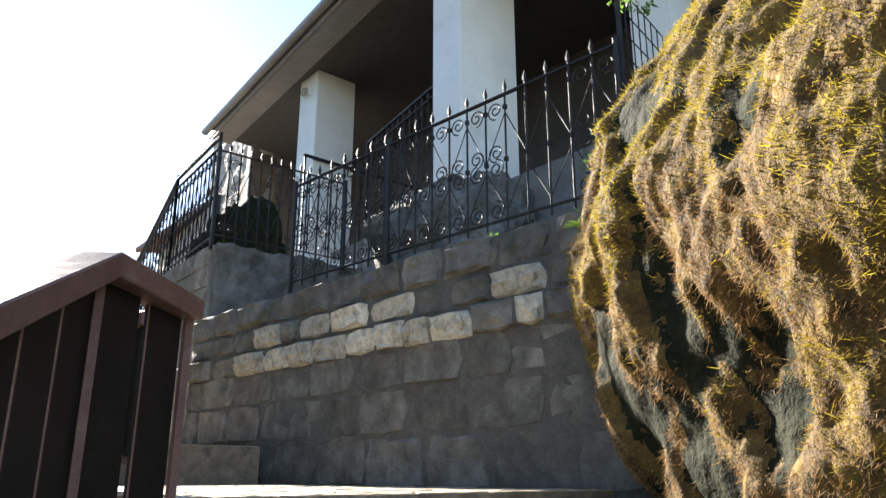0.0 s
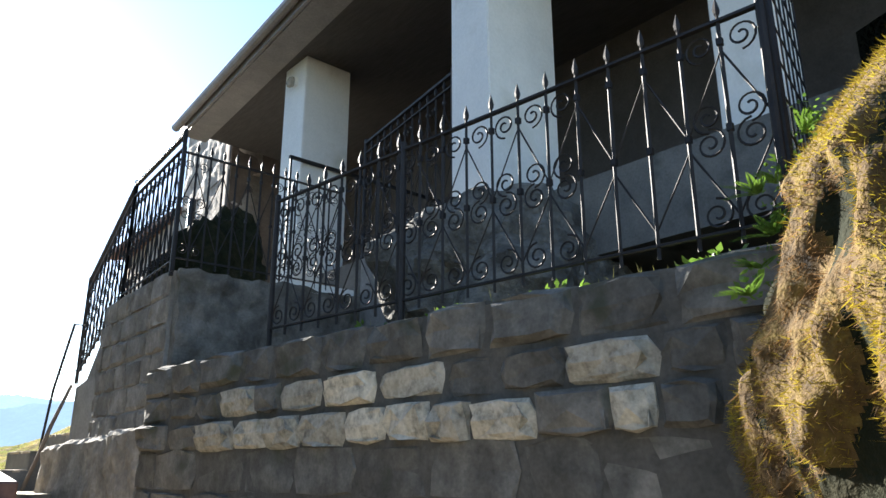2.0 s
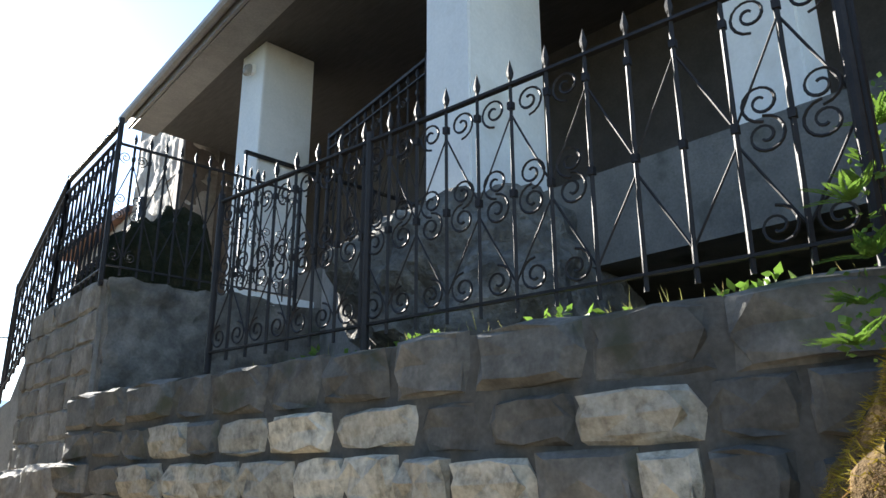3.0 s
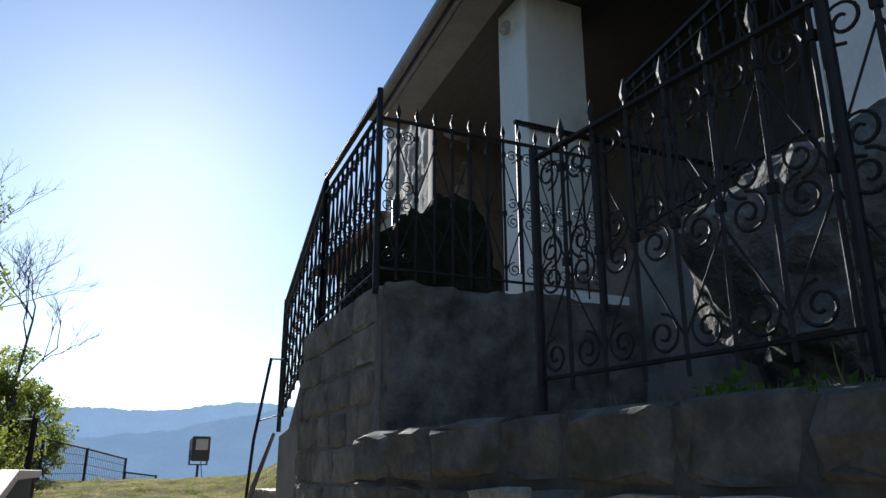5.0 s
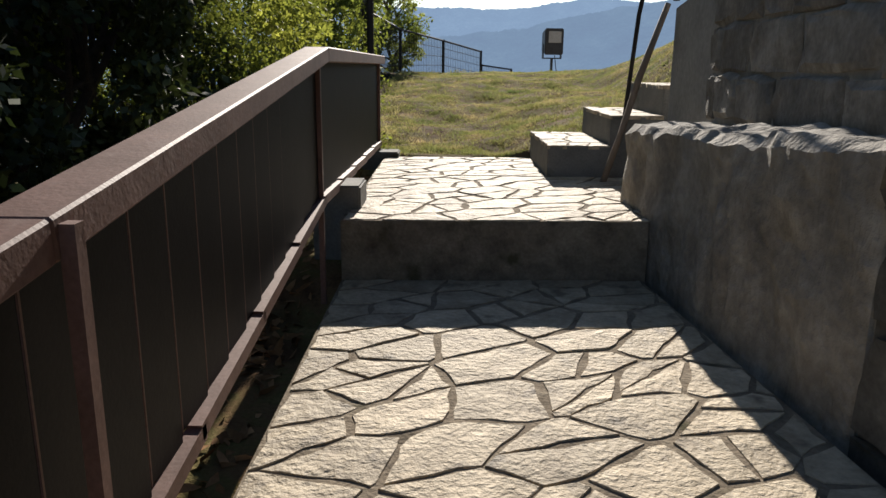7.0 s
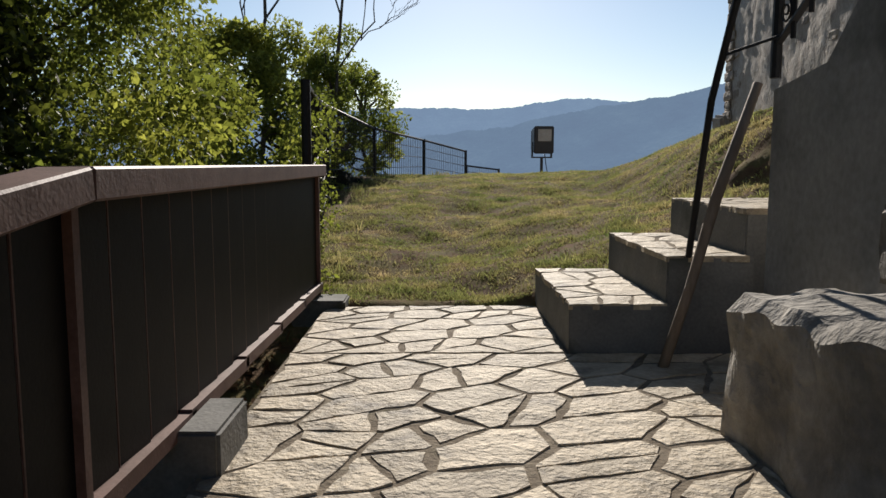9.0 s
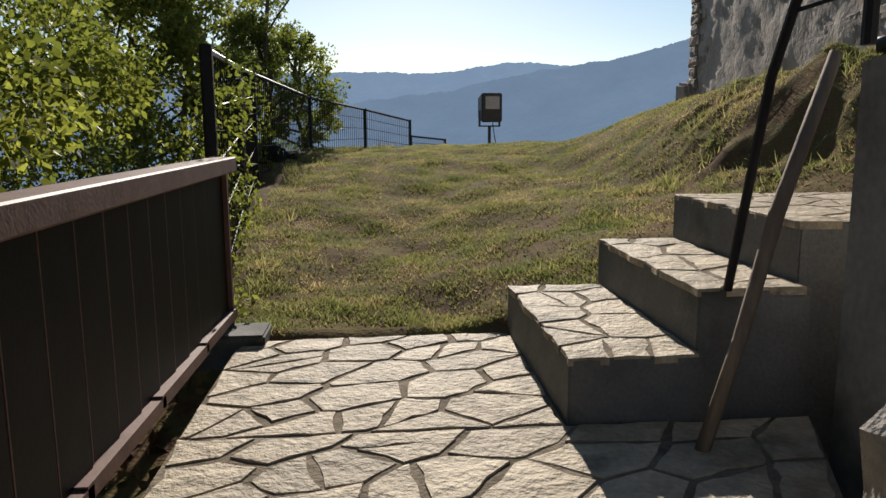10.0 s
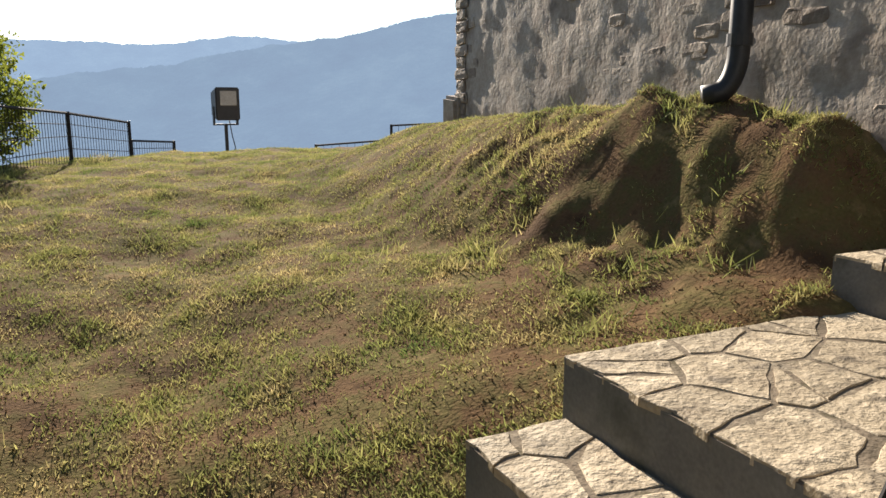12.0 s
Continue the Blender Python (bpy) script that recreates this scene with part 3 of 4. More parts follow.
bm = prism(bmesh.new(), [(EAVE[0][0] + 0.0, 1.0), (EAVE[0][0] + 0.42, 1.0), (EAVE[1][0] + 0.42, 13.74), (EAVE[1][0], 13.74)], [7.93] * 4, [7.966] * 4)
part("eave_board", bm, FASCIA, roof, "pale grey board under the eave")
bm = tube(bmesh.new(), [(EAVE[0][0] - 0.13, 1.0, 8.07), (EAVE[1][0] - 0.13, 13.8, 8.07)], 0.075, 10)
part("gutter", bm, FASCIA, roof, "round grey metal gutter")
bm = prism(bmesh.new(), [(EAVE[0][0] - 0.1, 0.95), (9.3, 0.95), (9.3, 13.85), (EAVE[1][0] - 0.1, 13.85)], [8.14, 9.66, 9.66, 8.14], [8.2, 9.74, 9.74, 8.2])
part("tiles", bm, ROOF, roof)

# ---- stone house beyond ----
def rough_wall(name, p, q, z0, z1, thick, label, seed, rough=0.05, mat=HOUSE):
    """An uneven wall from p to q in plan; its face lies to the left of p-q, and the back is flat."""
    p, q = Vector((*p, 0)), Vector((*q, 0))
    d = (q - p)
    length = d.length
    d.normalize()
    nrm = Vector((-d.y, d.x, 0))
    nu, nv = int(length / 0.07), int((z1 - z0) / 0.09)
    vs = []
    for j in range(nv + 1):
        for i in range(nu + 1):
            u, z = length * i / nu, z0 + (z1 - z0) * j / nv
            s = Vector((u * 1.2, z * 1.9, seed))
            k = rough * (noise.noise(s * 1.4) + 0.6 * noise.noise(s * 4.5)) + rough * 0.35 * max(0.0, noise.noise(s * 2.6 + Vector((9, 0, 0))))
            vs.append(p + d * u + nrm * k + Vector((0, 0, z)))
    k = len(vs)
    idx = np.arange(k).reshape(nv + 1, nu + 1)
    faces = np.stack([idx[:-1, :-1], idx[:-1, 1:], idx[1:, 1:], idx[1:, :-1]], -1).reshape(-1, 4).tolist()
    b = [p - nrm * thick, q - nrm * thick]
    vs += [b[0] + Vector((0, 0, z0)), b[1] + Vector((0, 0, z0)), b[1] + Vector((0, 0, z1)), b[0] + Vector((0, 0, z1))]
    faces.append([k, k + 3, k + 2, k + 1])
    a, bb, c, e = int(idx[0, 0]), int(idx[0, -1]), int(idx[-1, -1]), int(idx[-1, 0])
    faces += [[a, e, k + 3, k], [bb, k + 1, k + 2, c], [e, c, k + 2, k + 3]]
    return tagged(mesh_np(name, [tuple(v) for v in vs], faces, mat, smooth=False), label, "wall", kind="structure")


rough_wall("wall_house", (6.32, 13.9), (7.05, 21.5), 1.8, 7.6, 0.6, "rough rubble and plaster wall of the old stone house", 2.0, 0.028)
HSTONE = material("house_stone", [(0.2, 0.155, 0.125), (0.32, 0.265, 0.215), (0.42, 0.36, 0.3)], 6, 0.92, bump=0.9, fine=26, spread=0.3, dist=0.03)
HMESH = [me.copy() for me in ROUGH]
for me in HMESH:
    me.materials.clear()
    me.materials.append(HSTONE)
hrng = random.Random(8)
HOUSEWALL = bpy.data.objects["wall_house"]
for row in range(26):
    z, y = 2.9 + 0.16 * row, 14.1
    while y < 21.0:
        w = hrng.uniform(0.16, 0.42)
        if noise.noise(Vector((y * 0.55, z * 0.9, 3))) + hrng.uniform(-0.3, 0.3) > 0.25:
            share("stone", hrng.choice(HMESH), HOUSEWALL, pose(6.32 + 0.096 * (y + w / 2 - 13.9) + 0.014, y + w / 2, z + hrng.uniform(-0.03, 0.03), hrng.uniform(-3, 3), hrng.uniform(-6, 6), -95.5) @ Matrix.Diagonal((w * 0.95, 0.02, hrng.uniform(0.09, 0.15), 1)))
        y += w
    share("stone", hrng.choice(HMESH), HOUSEWALL, pose(7.02, 21.28, z, 0, 0, -95.5) @ Matrix.Diagonal((0.3 + 0.14 * (row % 2), 0.03, 0.15, 1)))
rough_wall("wall_house_gable", (7.05, 21.5), (12.0, 21.5), 1.8, 7.6, 0.3, "rough stone end wall of the old house", 5.0)
rough_wall("wall_house_front", (12.0, 13.88), (6.3, 13.88), 1.8, 9.5, 0.3, "front wall of the old house, plaster darkened to brown for its shade", 6.0, mat=FRONT)
rough_wall("wall_house_upper", (6.32, 13.9), (6.608, 16.9), 7.6, 9.6, 0.6, "upper stone wall of the old house beside the porch", 2.0, 0.05)
bm = prism(bmesh.new(), [(6.5, 16.9), (12.4, 16.9), (12.4, 21.9), (6.5, 21.9)], [7.6, 8.6, 8.6, 7.6], [7.75, 8.75, 8.75, 7.75])
tagged(link("house_roof", bm, ROOF), "clay tiled roof of the old stone house", "roof", kind="structure")
# corner footing
bm = bmesh.new()
box(bm, 6.9, 7.4, 21.25, 21.68, 2.6, 3.72, 0.05)
for v in bm.verts:
    v.co += 0.03 * noise.noise_vector(v.co * 3)
tagged(link("corner_footing", bm, HOUSE), "rough stone footing at the house corner", "footing")

# rain pipe
pipe = empty("rain_pipe", "dark metal rain pipe bent out from the house wall", "pipe")
pts = [(6.32, 15.62, 7.5), (6.32, 15.62, 3.98)] + [(6.32 - 0.12 * (1 - math.cos(a)), 15.62 + 0.07 * (1 - math.cos(a)), 3.98 - 0.3 * math.sin(a)) for a in np.linspace(0.2, 1.5, 8)] + [(6.13, 15.74, 3.66)]
part("tube", tube(bmesh.new(), pts, 0.075, 14), BLACK, pipe, smooth=True)
part("collar", tube(bmesh.new(), [(6.32, 15.62, 4.0), (6.32, 15.62, 4.08)], 0.088, 14), BLACK, pipe)
part("bracket", box(bmesh.new(), 6.25, 6.6, 15.59, 15.65, 5.2, 5.24), BLACK, pipe)


# ---- wrought iron railings ----
def spiral_mesh(r, turns=1.6, thick=0.007):
    """A flat scroll in the xz plane."""
    me = bpy.data.meshes.new("scroll")
    bm = bmesh.new()
    pts = []
    for i in range(26):
        f = i / 25
        a = -math.pi / 2 + 2 * math.pi * turns * f
        rr = r * (1 - 0.8 * f)
        pts.append((rr * math.cos(a), 0, rr * math.sin(a)))
    tube(bm, pts, thick, 4)
    bmesh.ops.recalc_face_normals(bm, faces=bm.faces)
    bm.to_mesh(me)
    bm.free()
    me.materials.append(IRON)
    return me


SCROLL = spiral_mesh(0.085)
FINIAL = bpy.data.meshes.new("finial")
bm = bmesh.new()
tube(bm, [(0, 0, 0), (0, 0, 0.03), (0, 0, 0.045), (0, 0, 0.07), (0, 0, 0.1), (0, 0, 0.145)], [0.008, 0.009, 0.016, 0.02, 0.013, 0.001], 6)
bm.to_mesh(FINIAL)
bm.free()
FINIAL.materials.append(IRON)
COLLAR = bpy.data.meshes.new("collar")
bm = box(bmesh.new(), -0.015, 0.015, -0.015, 0.015, -0.02, 0.02)
bm.to_mesh(COLLAR)
bm.free()
COLLAR.materials.append(IRON)


def iron_railing(label, p, q, b0, t0, b1, t1, spacing=0.22, scrolls=lambda i: True, finials=True, handrail=0.0, posts=(0.0, 1.0)):
    """A panel from p to q in plan with bottoms b0, b1 and tops t0, t1."""
    rail = empty("iron_railing", label, "railing", "wrought iron railings")
    a, b = Vector((*p, 0)), Vector((*q, 0))
    length = (b - a).length
    n = max(1, round(length / spacing))
    ang = math.degrees(math.atan2(b.y - a.y, b.x - a.x))

    def at(f, up):
        v = a.lerp(b, f)
        lo, hi = b0 + f * (b1 - b0), t0 + f * (t1 - t0)
        return Vector((v.x, v.y, lo + up * (hi - lo)))

    part("top_rail", beam(bmesh.new(), at(0, 1), at(1, 1), 0.035, 0.016), IRON, rail)
    part("bottom_rail", beam(bmesh.new(), at(0, 0.06), at(1, 0.06), 0.03, 0.014), IRON, rail)
    if handrail:
        up = Vector((0, 0, handrail))
        part("handrail", beam(bmesh.new(), at(0, 1) + up, at(1, 1) + up, 0.05, 0.03), IRON, rail)
    for f in posts:
        bm = tube(bmesh.new(), [at(f, -0.06), at(f, 1) + Vector((0, 0, 0.06 + handrail))], 0.024, 8)
        part("post", bm, IRON, rail)
    for i in range(n + 1):
        f = i / n
        if 0 < i < n:
            upright = part("bar", tube(bmesh.new(), [at(f, 0), at(f, 1)], 0.0125, 4), IRON, rail)
            for u in (0.5, 0.9):
                share("collar", COLLAR, upright, Matrix.Translation(at(f, u)) @ pose(0, 0, 0, 0, 0, ang))
            if finials:
                share("finial", FINIAL, upright, Matrix.Translation(at(f, 1)))
        if i < n:
            g = (i + 0.5) / n
            if scrolls(i):
                for u, flip in ((0.9, 1), (0.57, 1), (0.45, -1), (0.14, -1)):
                    side = 1 if (i + (u < 0.5)) % 2 else -1
                    m = Matrix.Translation(at(g, u)) @ pose(0, 0, 0, 0, 0, ang) @ Matrix.Diagonal((side * spacing / 0.22, 1, flip * spacing / 0.22, 1))
                    share("scroll", SCROLL, rail, m)
            up = i % 2
            part("brace", tube(bmesh.new(), [at(i / n, 0.86 if up else 0.5), at((i + 1) / n, 0.5 if up else 0.86)], 0.006, 4), IRON, rail)
            part("brace", tube(bmesh.new(), [at(i / n, 0.12 if up else 0.44), at((i + 1) / n, 0.44 if up else 0.12)], 0.006, 4), IRON, rail)
    return rail


iron_railing("black wrought iron railing with scrolls above the stone wall", (4.13, 2.9), (3.72, 7.0), 3.2, 4.4, 3.22, 4.4, 0.22, lambda i: not 2 <= i <= 4, posts=(0.0, 0.62, 1.0))
iron_railing("black wrought iron railing with spear finials along the terrace", (3.55, 8.85), (5.5, 8.8), 4.2, 5.45, 4.2, 5.45, 0.15, lambda i: i < 2 or i > 6, posts=(0.0, 1.0))
iron_railing("black wrought iron terrace railing with extra handrail", (3.6, 9.0), (3.68, 10.72), 4.2, 5.56, 4.15, 5.5, 0.15, handrail=0.16, finials=False)
iron_railing("black wrought iron stair railing sloping down to an end post", (3.68, 10.72), (3.7, 12.25), 4.15, 5.5, 3.36, 4.55, 0.15, handrail=0.14, finials=False)
iron_railing("inner black iron railing beside the porch steps", (5.83, 8.76), (5.5, 6.72), 4.75, 6.06, 4.75, 6.06, 0.17, lambda i: i % 3 == 0, handrail=0.14)
bm = beam(bmesh.new(), (5.4, 10.0 - 0.04, 6.3), (8.4, 10.0 - 0.06, 6.3), 0.05, 0.04)
bar = empty("porch_handrail", "black iron handrail crossing in front of the pillar", "handrail")
part("rail", bm, IRON, bar)
for x in (5.42, 6.5, 7.4, 8.38):
    part("post", tube(bmesh.new(), [(x, 9.95, 4.7), (x, 9.95, 6.3)], 0.018, 6), IRON, bar)

net = empty("wire_net", "thin dark wire net beside the iron railing", "net")
for i in range(8):
    f = i / 7
    x, y = 4.16 + 1.0 * f, 2.88 + 0.25 * f
    part("wire", tube(bmesh.new(), [(x, y, 3.1), (x, y, 5.0)], 0.022 if i == 0 else 0.006, 5), IRON, net)
for z in np.arange(3.35, 5.05, 0.2):
    part("wire", tube(bmesh.new(), [(4.16, 2.88, z), (5.16, 3.13, z + 0.06)], 0.006, 5), IRON, net)
lampo = empty("porch_lamp", "small white lamp fixed to the porch pillar", "lamp")
part("base", box(bmesh.new(), 5.55, 5.6, 10.22, 10.34, 7.58, 7.7), WHITE, lampo)
part("globe", tube(bmesh.new(), [(5.48, 10.28, 7.54), (5.5, 10.28, 7.58), (5.53, 10.28, 7.66), (5.55, 10.28, 7.7)], [0.03, 0.06, 0.06, 0.03], 10), LENS, lampo)

# leaning rods by the steps
rod = empty("iron_rod", "thin black iron rod leaning beside the steps with a hooked bar", "rod")
part("shaft", tube(bmesh.new(), [(3.46, 12.6, 2.43), (3.47, 12.4, 3.2), (3.53, 12.05, 4.05)], 0.017, 8), IRON, rod)
part("hook", tube(bmesh.new(), [(3.53, 12.05, 4.04), (3.68, 12.1, 4.05)], 0.01, 6), IRON, rod)
part("tie", tube(bmesh.new(), [(3.49, 12.3, 3.4), (3.7, 12.2, 3.47)], 0.008, 6), IRON, rod)
bm = tube(bmesh.new(), [(3.25, 12.3, 1.92), (3.38, 12.33, 2.32), (3.5, 12.36, 2.75), (3.68, 12.38, 3.28)], [0.026, 0.024, 0.027, 0.022], 8)
tagged(link("wooden_stick", bm, WOOD, smooth=True), "weathered wooden stick leaning against the terrace wall", "stick")


# ---- rocks ----
def blob(name, centre, size, seed, mat, label, rough=0.3, sub=5):
    bm = bmesh.new()
    bmesh.ops.create_icosphere(bm, subdivisions=sub, radius=1)
    for v in bm.verts:
        n = noise.noise(v.co * 1.3 + Vector((seed, 0, 0))) + 0.5 * noise.noise(v.co * 3.1 + Vector((seed, 5, 0))) + 0.25 * noise.noise(v.co * 8 + Vector((seed, 5, 3)))
        v.co = Vector(centre) + Vector([c * s for c, s in zip(v.co * (1 + rough * n), size)])
    return tagged(link(name, bm, mat), label, "rock")


blob("boulder", (5.85, 6.3, 3.7), (1.15, 1.1, 1.1), 3, CRAG, "grey boulder under the porch pillar", 0.3)
blob("boulder", (4.5, 9.9, 4.0), (0.75, 0.6, 1.15), 7, ROCK, "dark rounded boulder on the terrace")
blob("boulder", (0.55, 22.5, 2.0), (0.5, 0.9, 0.75), 9, ROCK, "dark boulder beside the fence")
blob("boulder", (6.2, 14.7, 2.7), (0.45, 0.6, 0.45), 12, CRAG, "mossy rock at the foot of the house wall")

# the mossy rock face beside the lower stair
FACE = [(5.28, 3.2), (4.28, 3.05), (3.58, 2.78), (3.16, 2.42), (2.78, 1.72), (2.38, 0.97), (2.08, 0.27), (1.98, -0.6), (1.98, -2.5)]
PROF_Z = [-0.6, 1.0, 1.6, 2.1, 2.6, 3.1, 3.6, 4.2, 4.9, 5.4]
PROF_IN = [0.35, 0.3, 0.12, -0.02, -0.08, 0.08, 0.38, 0.85, 1.5, 2.3]


def rock_point(s, z):
    """A point of the rock face, s metres along its foot, and the way out of it."""
    t = s
    for a, b in zip(FACE, FACE[1:]):
        d = math.hypot(b[0] - a[0], b[1] - a[1])
        if t <= d or b == FACE[-1]:
            f = t / d
            p = Vector((a[0] + f * (b[0] - a[0]), a[1] + f * (b[1] - a[1]), z))
            break
        t -= d
    return p


LENGTH = sum(math.hypot(b[0] - a[0], b[1] - a[1]) for a, b in zip(FACE, FACE[1:]))


def moss_here(s, z):
    """Above zero where moss grows; it leaves rounded bare hollows."""
    p = rock_point(s, z)
    q = Vector((p.x * 1.1, p.y * 1.1, z * 0.75))
    return 0.17 + 1.05 * noise.noise(q * 2.1) + 0.45 * noise.noise(q * 6) + 0.4 * noise.noise(q * 14)


def rock_surface(s, z):
    a, b = rock_point(max(0, s - 0.25), z), rock_point(min(LENGTH, s + 0.25), z)
    d = (b - a).normalized()
    out = Vector((d.y, -d.x, 0)) * (1 if Vector((d.y, -d.x, 0)).x < 0 else 1)
    p = (a + b) / 2
    back = float(np.interp(z + 0.35 * (1 - float(sstep((s - 0.9) / 1.4))), PROF_Z, PROF_IN))
    q = Vector((p.x * 0.9, p.y * 0.9, z * 0.9))
    k = 0.15 * noise.noise(q * 1.3) + 0.06 * noise.noise(q * 3.3 + Vector((4, 0, 0))) + 0.03 * noise.noise(q * 8)
    w = Vector((p.x * 1.1, p.y * 1.1, z * 0.75))
    m = float(sstep((0.26 + 1.0 * noise.noise(w * 2.1) + 0.25 * noise.noise(w * 6)) / 0.4))
    k += 0.085 * m + (0.006 + 0.012 * m) * noise.noise(Vector((q.x * 24, q.y * 24, q.z * 14)))
    return p - out * (back - k), out


GS, GZ = 460, 330
rv = []
for j in range(GZ + 1):
    for i in range(GS + 1):
        p, o = rock_surface(LENGTH * i / GS, -0.6 + 6.0 * j / GZ)
        rv.append(tuple(p))
idx = np.arange(len(rv)).reshape(GZ + 1, GS + 1)
rf = np.stack([idx[:-1, :-1], idx[:-1, 1:], idx[1:, 1:], idx[1:, :-1]], -1).reshape(-1, 4).tolist()
k = len(rv)
rv += [(6.5, 3.2, -0.6), (6.5, -2.5, -0.6), (6.5, -2.5, 5.4), (6.5, 3.2, 5.4)]
rf += [[k, k + 1, k + 2, k + 3], [int(idx[-1, 0]), int(idx[-1, -1]), k + 2, k + 3], [int(idx[0, 0]), k, k + 3, int(idx[-1, 0])], [int(idx[0, -1]), int(idx[-1, -1]), k + 2, k + 1]]
MOSSBED = material("moss_bed", [(0.03, 0.018, 0.007), (0.11, 0.066, 0.018), (0.2, 0.14, 0.028)], 9, 0.95, bump=1.0, fine=60, dist=0.03)
rockface = tagged(mesh_np("mossy_rock", rv, rf, ROCK, smooth=False), "tall dark rock face overgrown with golden green moss", "rock")


def blades(name, base, direction, length, width, mat, rng, parent=None, bend=0.35):
    """Thin bent blades, two triangles each, from arrays of feet and ways."""
    n = len(base)
    side = np.cross(direction, rng.normal(size=(n, 3)))
    side /= np.linalg.norm(side, axis=1, keepdims=True) + 1e-9
    tip = base + direction * length[:, None] + rng.normal(size=(n, 3)) * (length * bend)[:, None]
    mid = (base + tip) / 2 + direction * (length * 0.12)[:, None]
    w = width[:, None]
    v = np.stack([base - side * w / 2, base + side * w / 2, mid + side * w * 0.4, tip, mid - side * w * 0.4], 1).reshape(-1, 3)
    i = np.arange(n)[:, None] * 5
    f = np.concatenate([i + np.array([[0, 1, 2]]), i + np.array([[0, 2, 4]]), i + np.array([[4, 2, 3]])])
    return mesh_np(name, v, f, mat, parent)


rockface.data.materials.append(MOSSBED)
for poly in list(rockface.data.polygons)[: GS * GZ]:
    j, i = divmod(poly.index, GS)
    if moss_here(LENGTH * (i + 0.5) / GS, -0.6 + 6.0 * (j + 0.5) / GZ) > 0:
        poly.material_index = 1

# moss and hanging roots over the rock, in patches
rng = np.random.default_rng(5)
feet, ways, tan = [], [], []
tries = 0
while len(feet) < 300000 and tries < 620000:
    tries += 1
    s, z = rng.uniform(1.0, 5.4), rng.uniform(0.4, 5.2)
    if moss_here(s, z) < rng.uniform(-0.12, 0.12):
        continue
    p, o = rock_surface(s, z)
    feet.append(p - o * 0.012)
    dry = 0.5 - 0.42 * (z - 2.6) + 0.9 * noise.noise(p * 1.6) + 0.6 * noise.noise(p * 6) > rng.uniform(0.1, 0.9)
    tan.append(dry)
    hang = rng.uniform(-1.6, -0.2) if dry else rng.uniform(-0.8, 0.6)
    ways.append(o * (0.45 if dry else 0.8) + Vector((rng.normal(0, 0.3), rng.normal(0, 0.3), hang)))
feet, ways, tan = np.array(feet), np.array(ways), np.array(tan)
ways /= np.linalg.norm(ways, axis=1, keepdims=True)
n = int((~tan).sum())
tagged(blades("moss", feet[~tan], ways[~tan], rng.uniform(0.008, 0.034, n), rng.uniform(0.002, 0.005, n), MOSS, rng, bend=0.5), "thick golden green moss on the rock", "moss", kind="stuff")
n = int(tan.sum())
tagged(blades("dry_roots", feet[tan], ways[tan], rng.uniform(0.01, 0.034, n), rng.uniform(0.0018, 0.0042, n), ROOTS, rng, bend=0.6), "tan dry moss and matted rootlets hanging on the rock", "moss", kind="stuff")

# ---- vegetation ----
def leaf_cloud(name, centres, radii, per, size, mat, seed, parent=None, droop=0.3):
    """Many small pointed leaves gathered round the centres."""
    rng = np.random.default_rng(seed)
    c = np.repeat(np.asarray(centres, float), per, axis=0)
    r = np.repeat(np.asarray(radii, float), per)
    n = len(c)
    d = rng.normal(size=(n, 3))
    d /= np.linalg.norm(d, axis=1, keepdims=True)
    p = c + d * (r * rng.uniform(0.25, 1.0, n) ** 0.6)[:, None] * np.array([1, 1, 0.8])
    along = d * 0.6 + rng.normal(size=(n, 3)) * 0.7 - np.array([0, 0, droop])
    along /= np.linalg.norm(along, axis=1, keepdims=True)
    side = np.cross(along, rng.normal(size=(n, 3)))
    side /= np.linalg.norm(side, axis=1, keepdims=True)
    s = (size * rng.uniform(0.6, 1.3, n))[:, None]
    v = np.stack([p, p + along * s * 0.45 + side * s * 0.28, p + along * s, p + along * s * 0.45 - side * s * 0.28], 1).reshape(-1, 3)
    return mesh_np(name, v, np.arange(4 * n).reshape(n, 4), mat, parent)


def limb(bm, p, q, r0, r1, rng, steps=5, wob=0.12):
    pts = [Vector(p).lerp(Vector(q), i / steps) + (Vector([rng.uniform(-wob, wob) for _ in range(3)]) if 0 < i < steps else Vector()) for i in range(steps + 1)]
    tube(bm, pts, [r0 + (r1 - r0) * i / steps for i in range(steps + 1)], 6)
    return pts


def tree(x, y, height, spread, seed, label, leaf=0.085, clumps=70, per=200, low=0.12, name="tree", mat=LEAF):
    rng = random.Random(seed)
    z0 = float(ground_z(x, y)) - 0.1
    t = empty(name, label, "tree", "trees beside the walk")
    bm = bmesh.new()
    trunk = limb(bm, (x, y, z0), (x + rng.uniform(-0.4, 0.4), y + rng.uniform(-0.4, 0.4), z0 + height * 0.8), 0.03 * height * 0.6, 0.03, rng, 7, 0.15)
    centres, radii = [], []
    for i in range(clumps):
        h = low + (1 - low) * rng.random() ** 0.9
        a = rng.uniform(0, 2 * math.pi)
        wide = spread * (1.05 - 0.75 * max(0, h - 0.35) / 0.65) * (0.6 + 0.4 * min(1, h / 0.3))
        d = wide * rng.uniform(0.35, 1.0) ** 0.6
        c = Vector((x + d * math.cos(a), y + d * math.sin(a), z0 + h * height))
        centres.append(c)
        radii.append(rng.uniform(0.35, 0.7) * spread / 2.6)
        if i % 3 == 0:
            root = trunk[min(7, max(1, int(h * 6)))]
            limb(bm, root, c, 0.03, 0.008, rng, 4, 0.1)
    part("trunk", bm, BARK, t)
    leaf_cloud("crown", [tuple(c) for c in centres], radii, per, leaf, mat, seed, t)
    return t


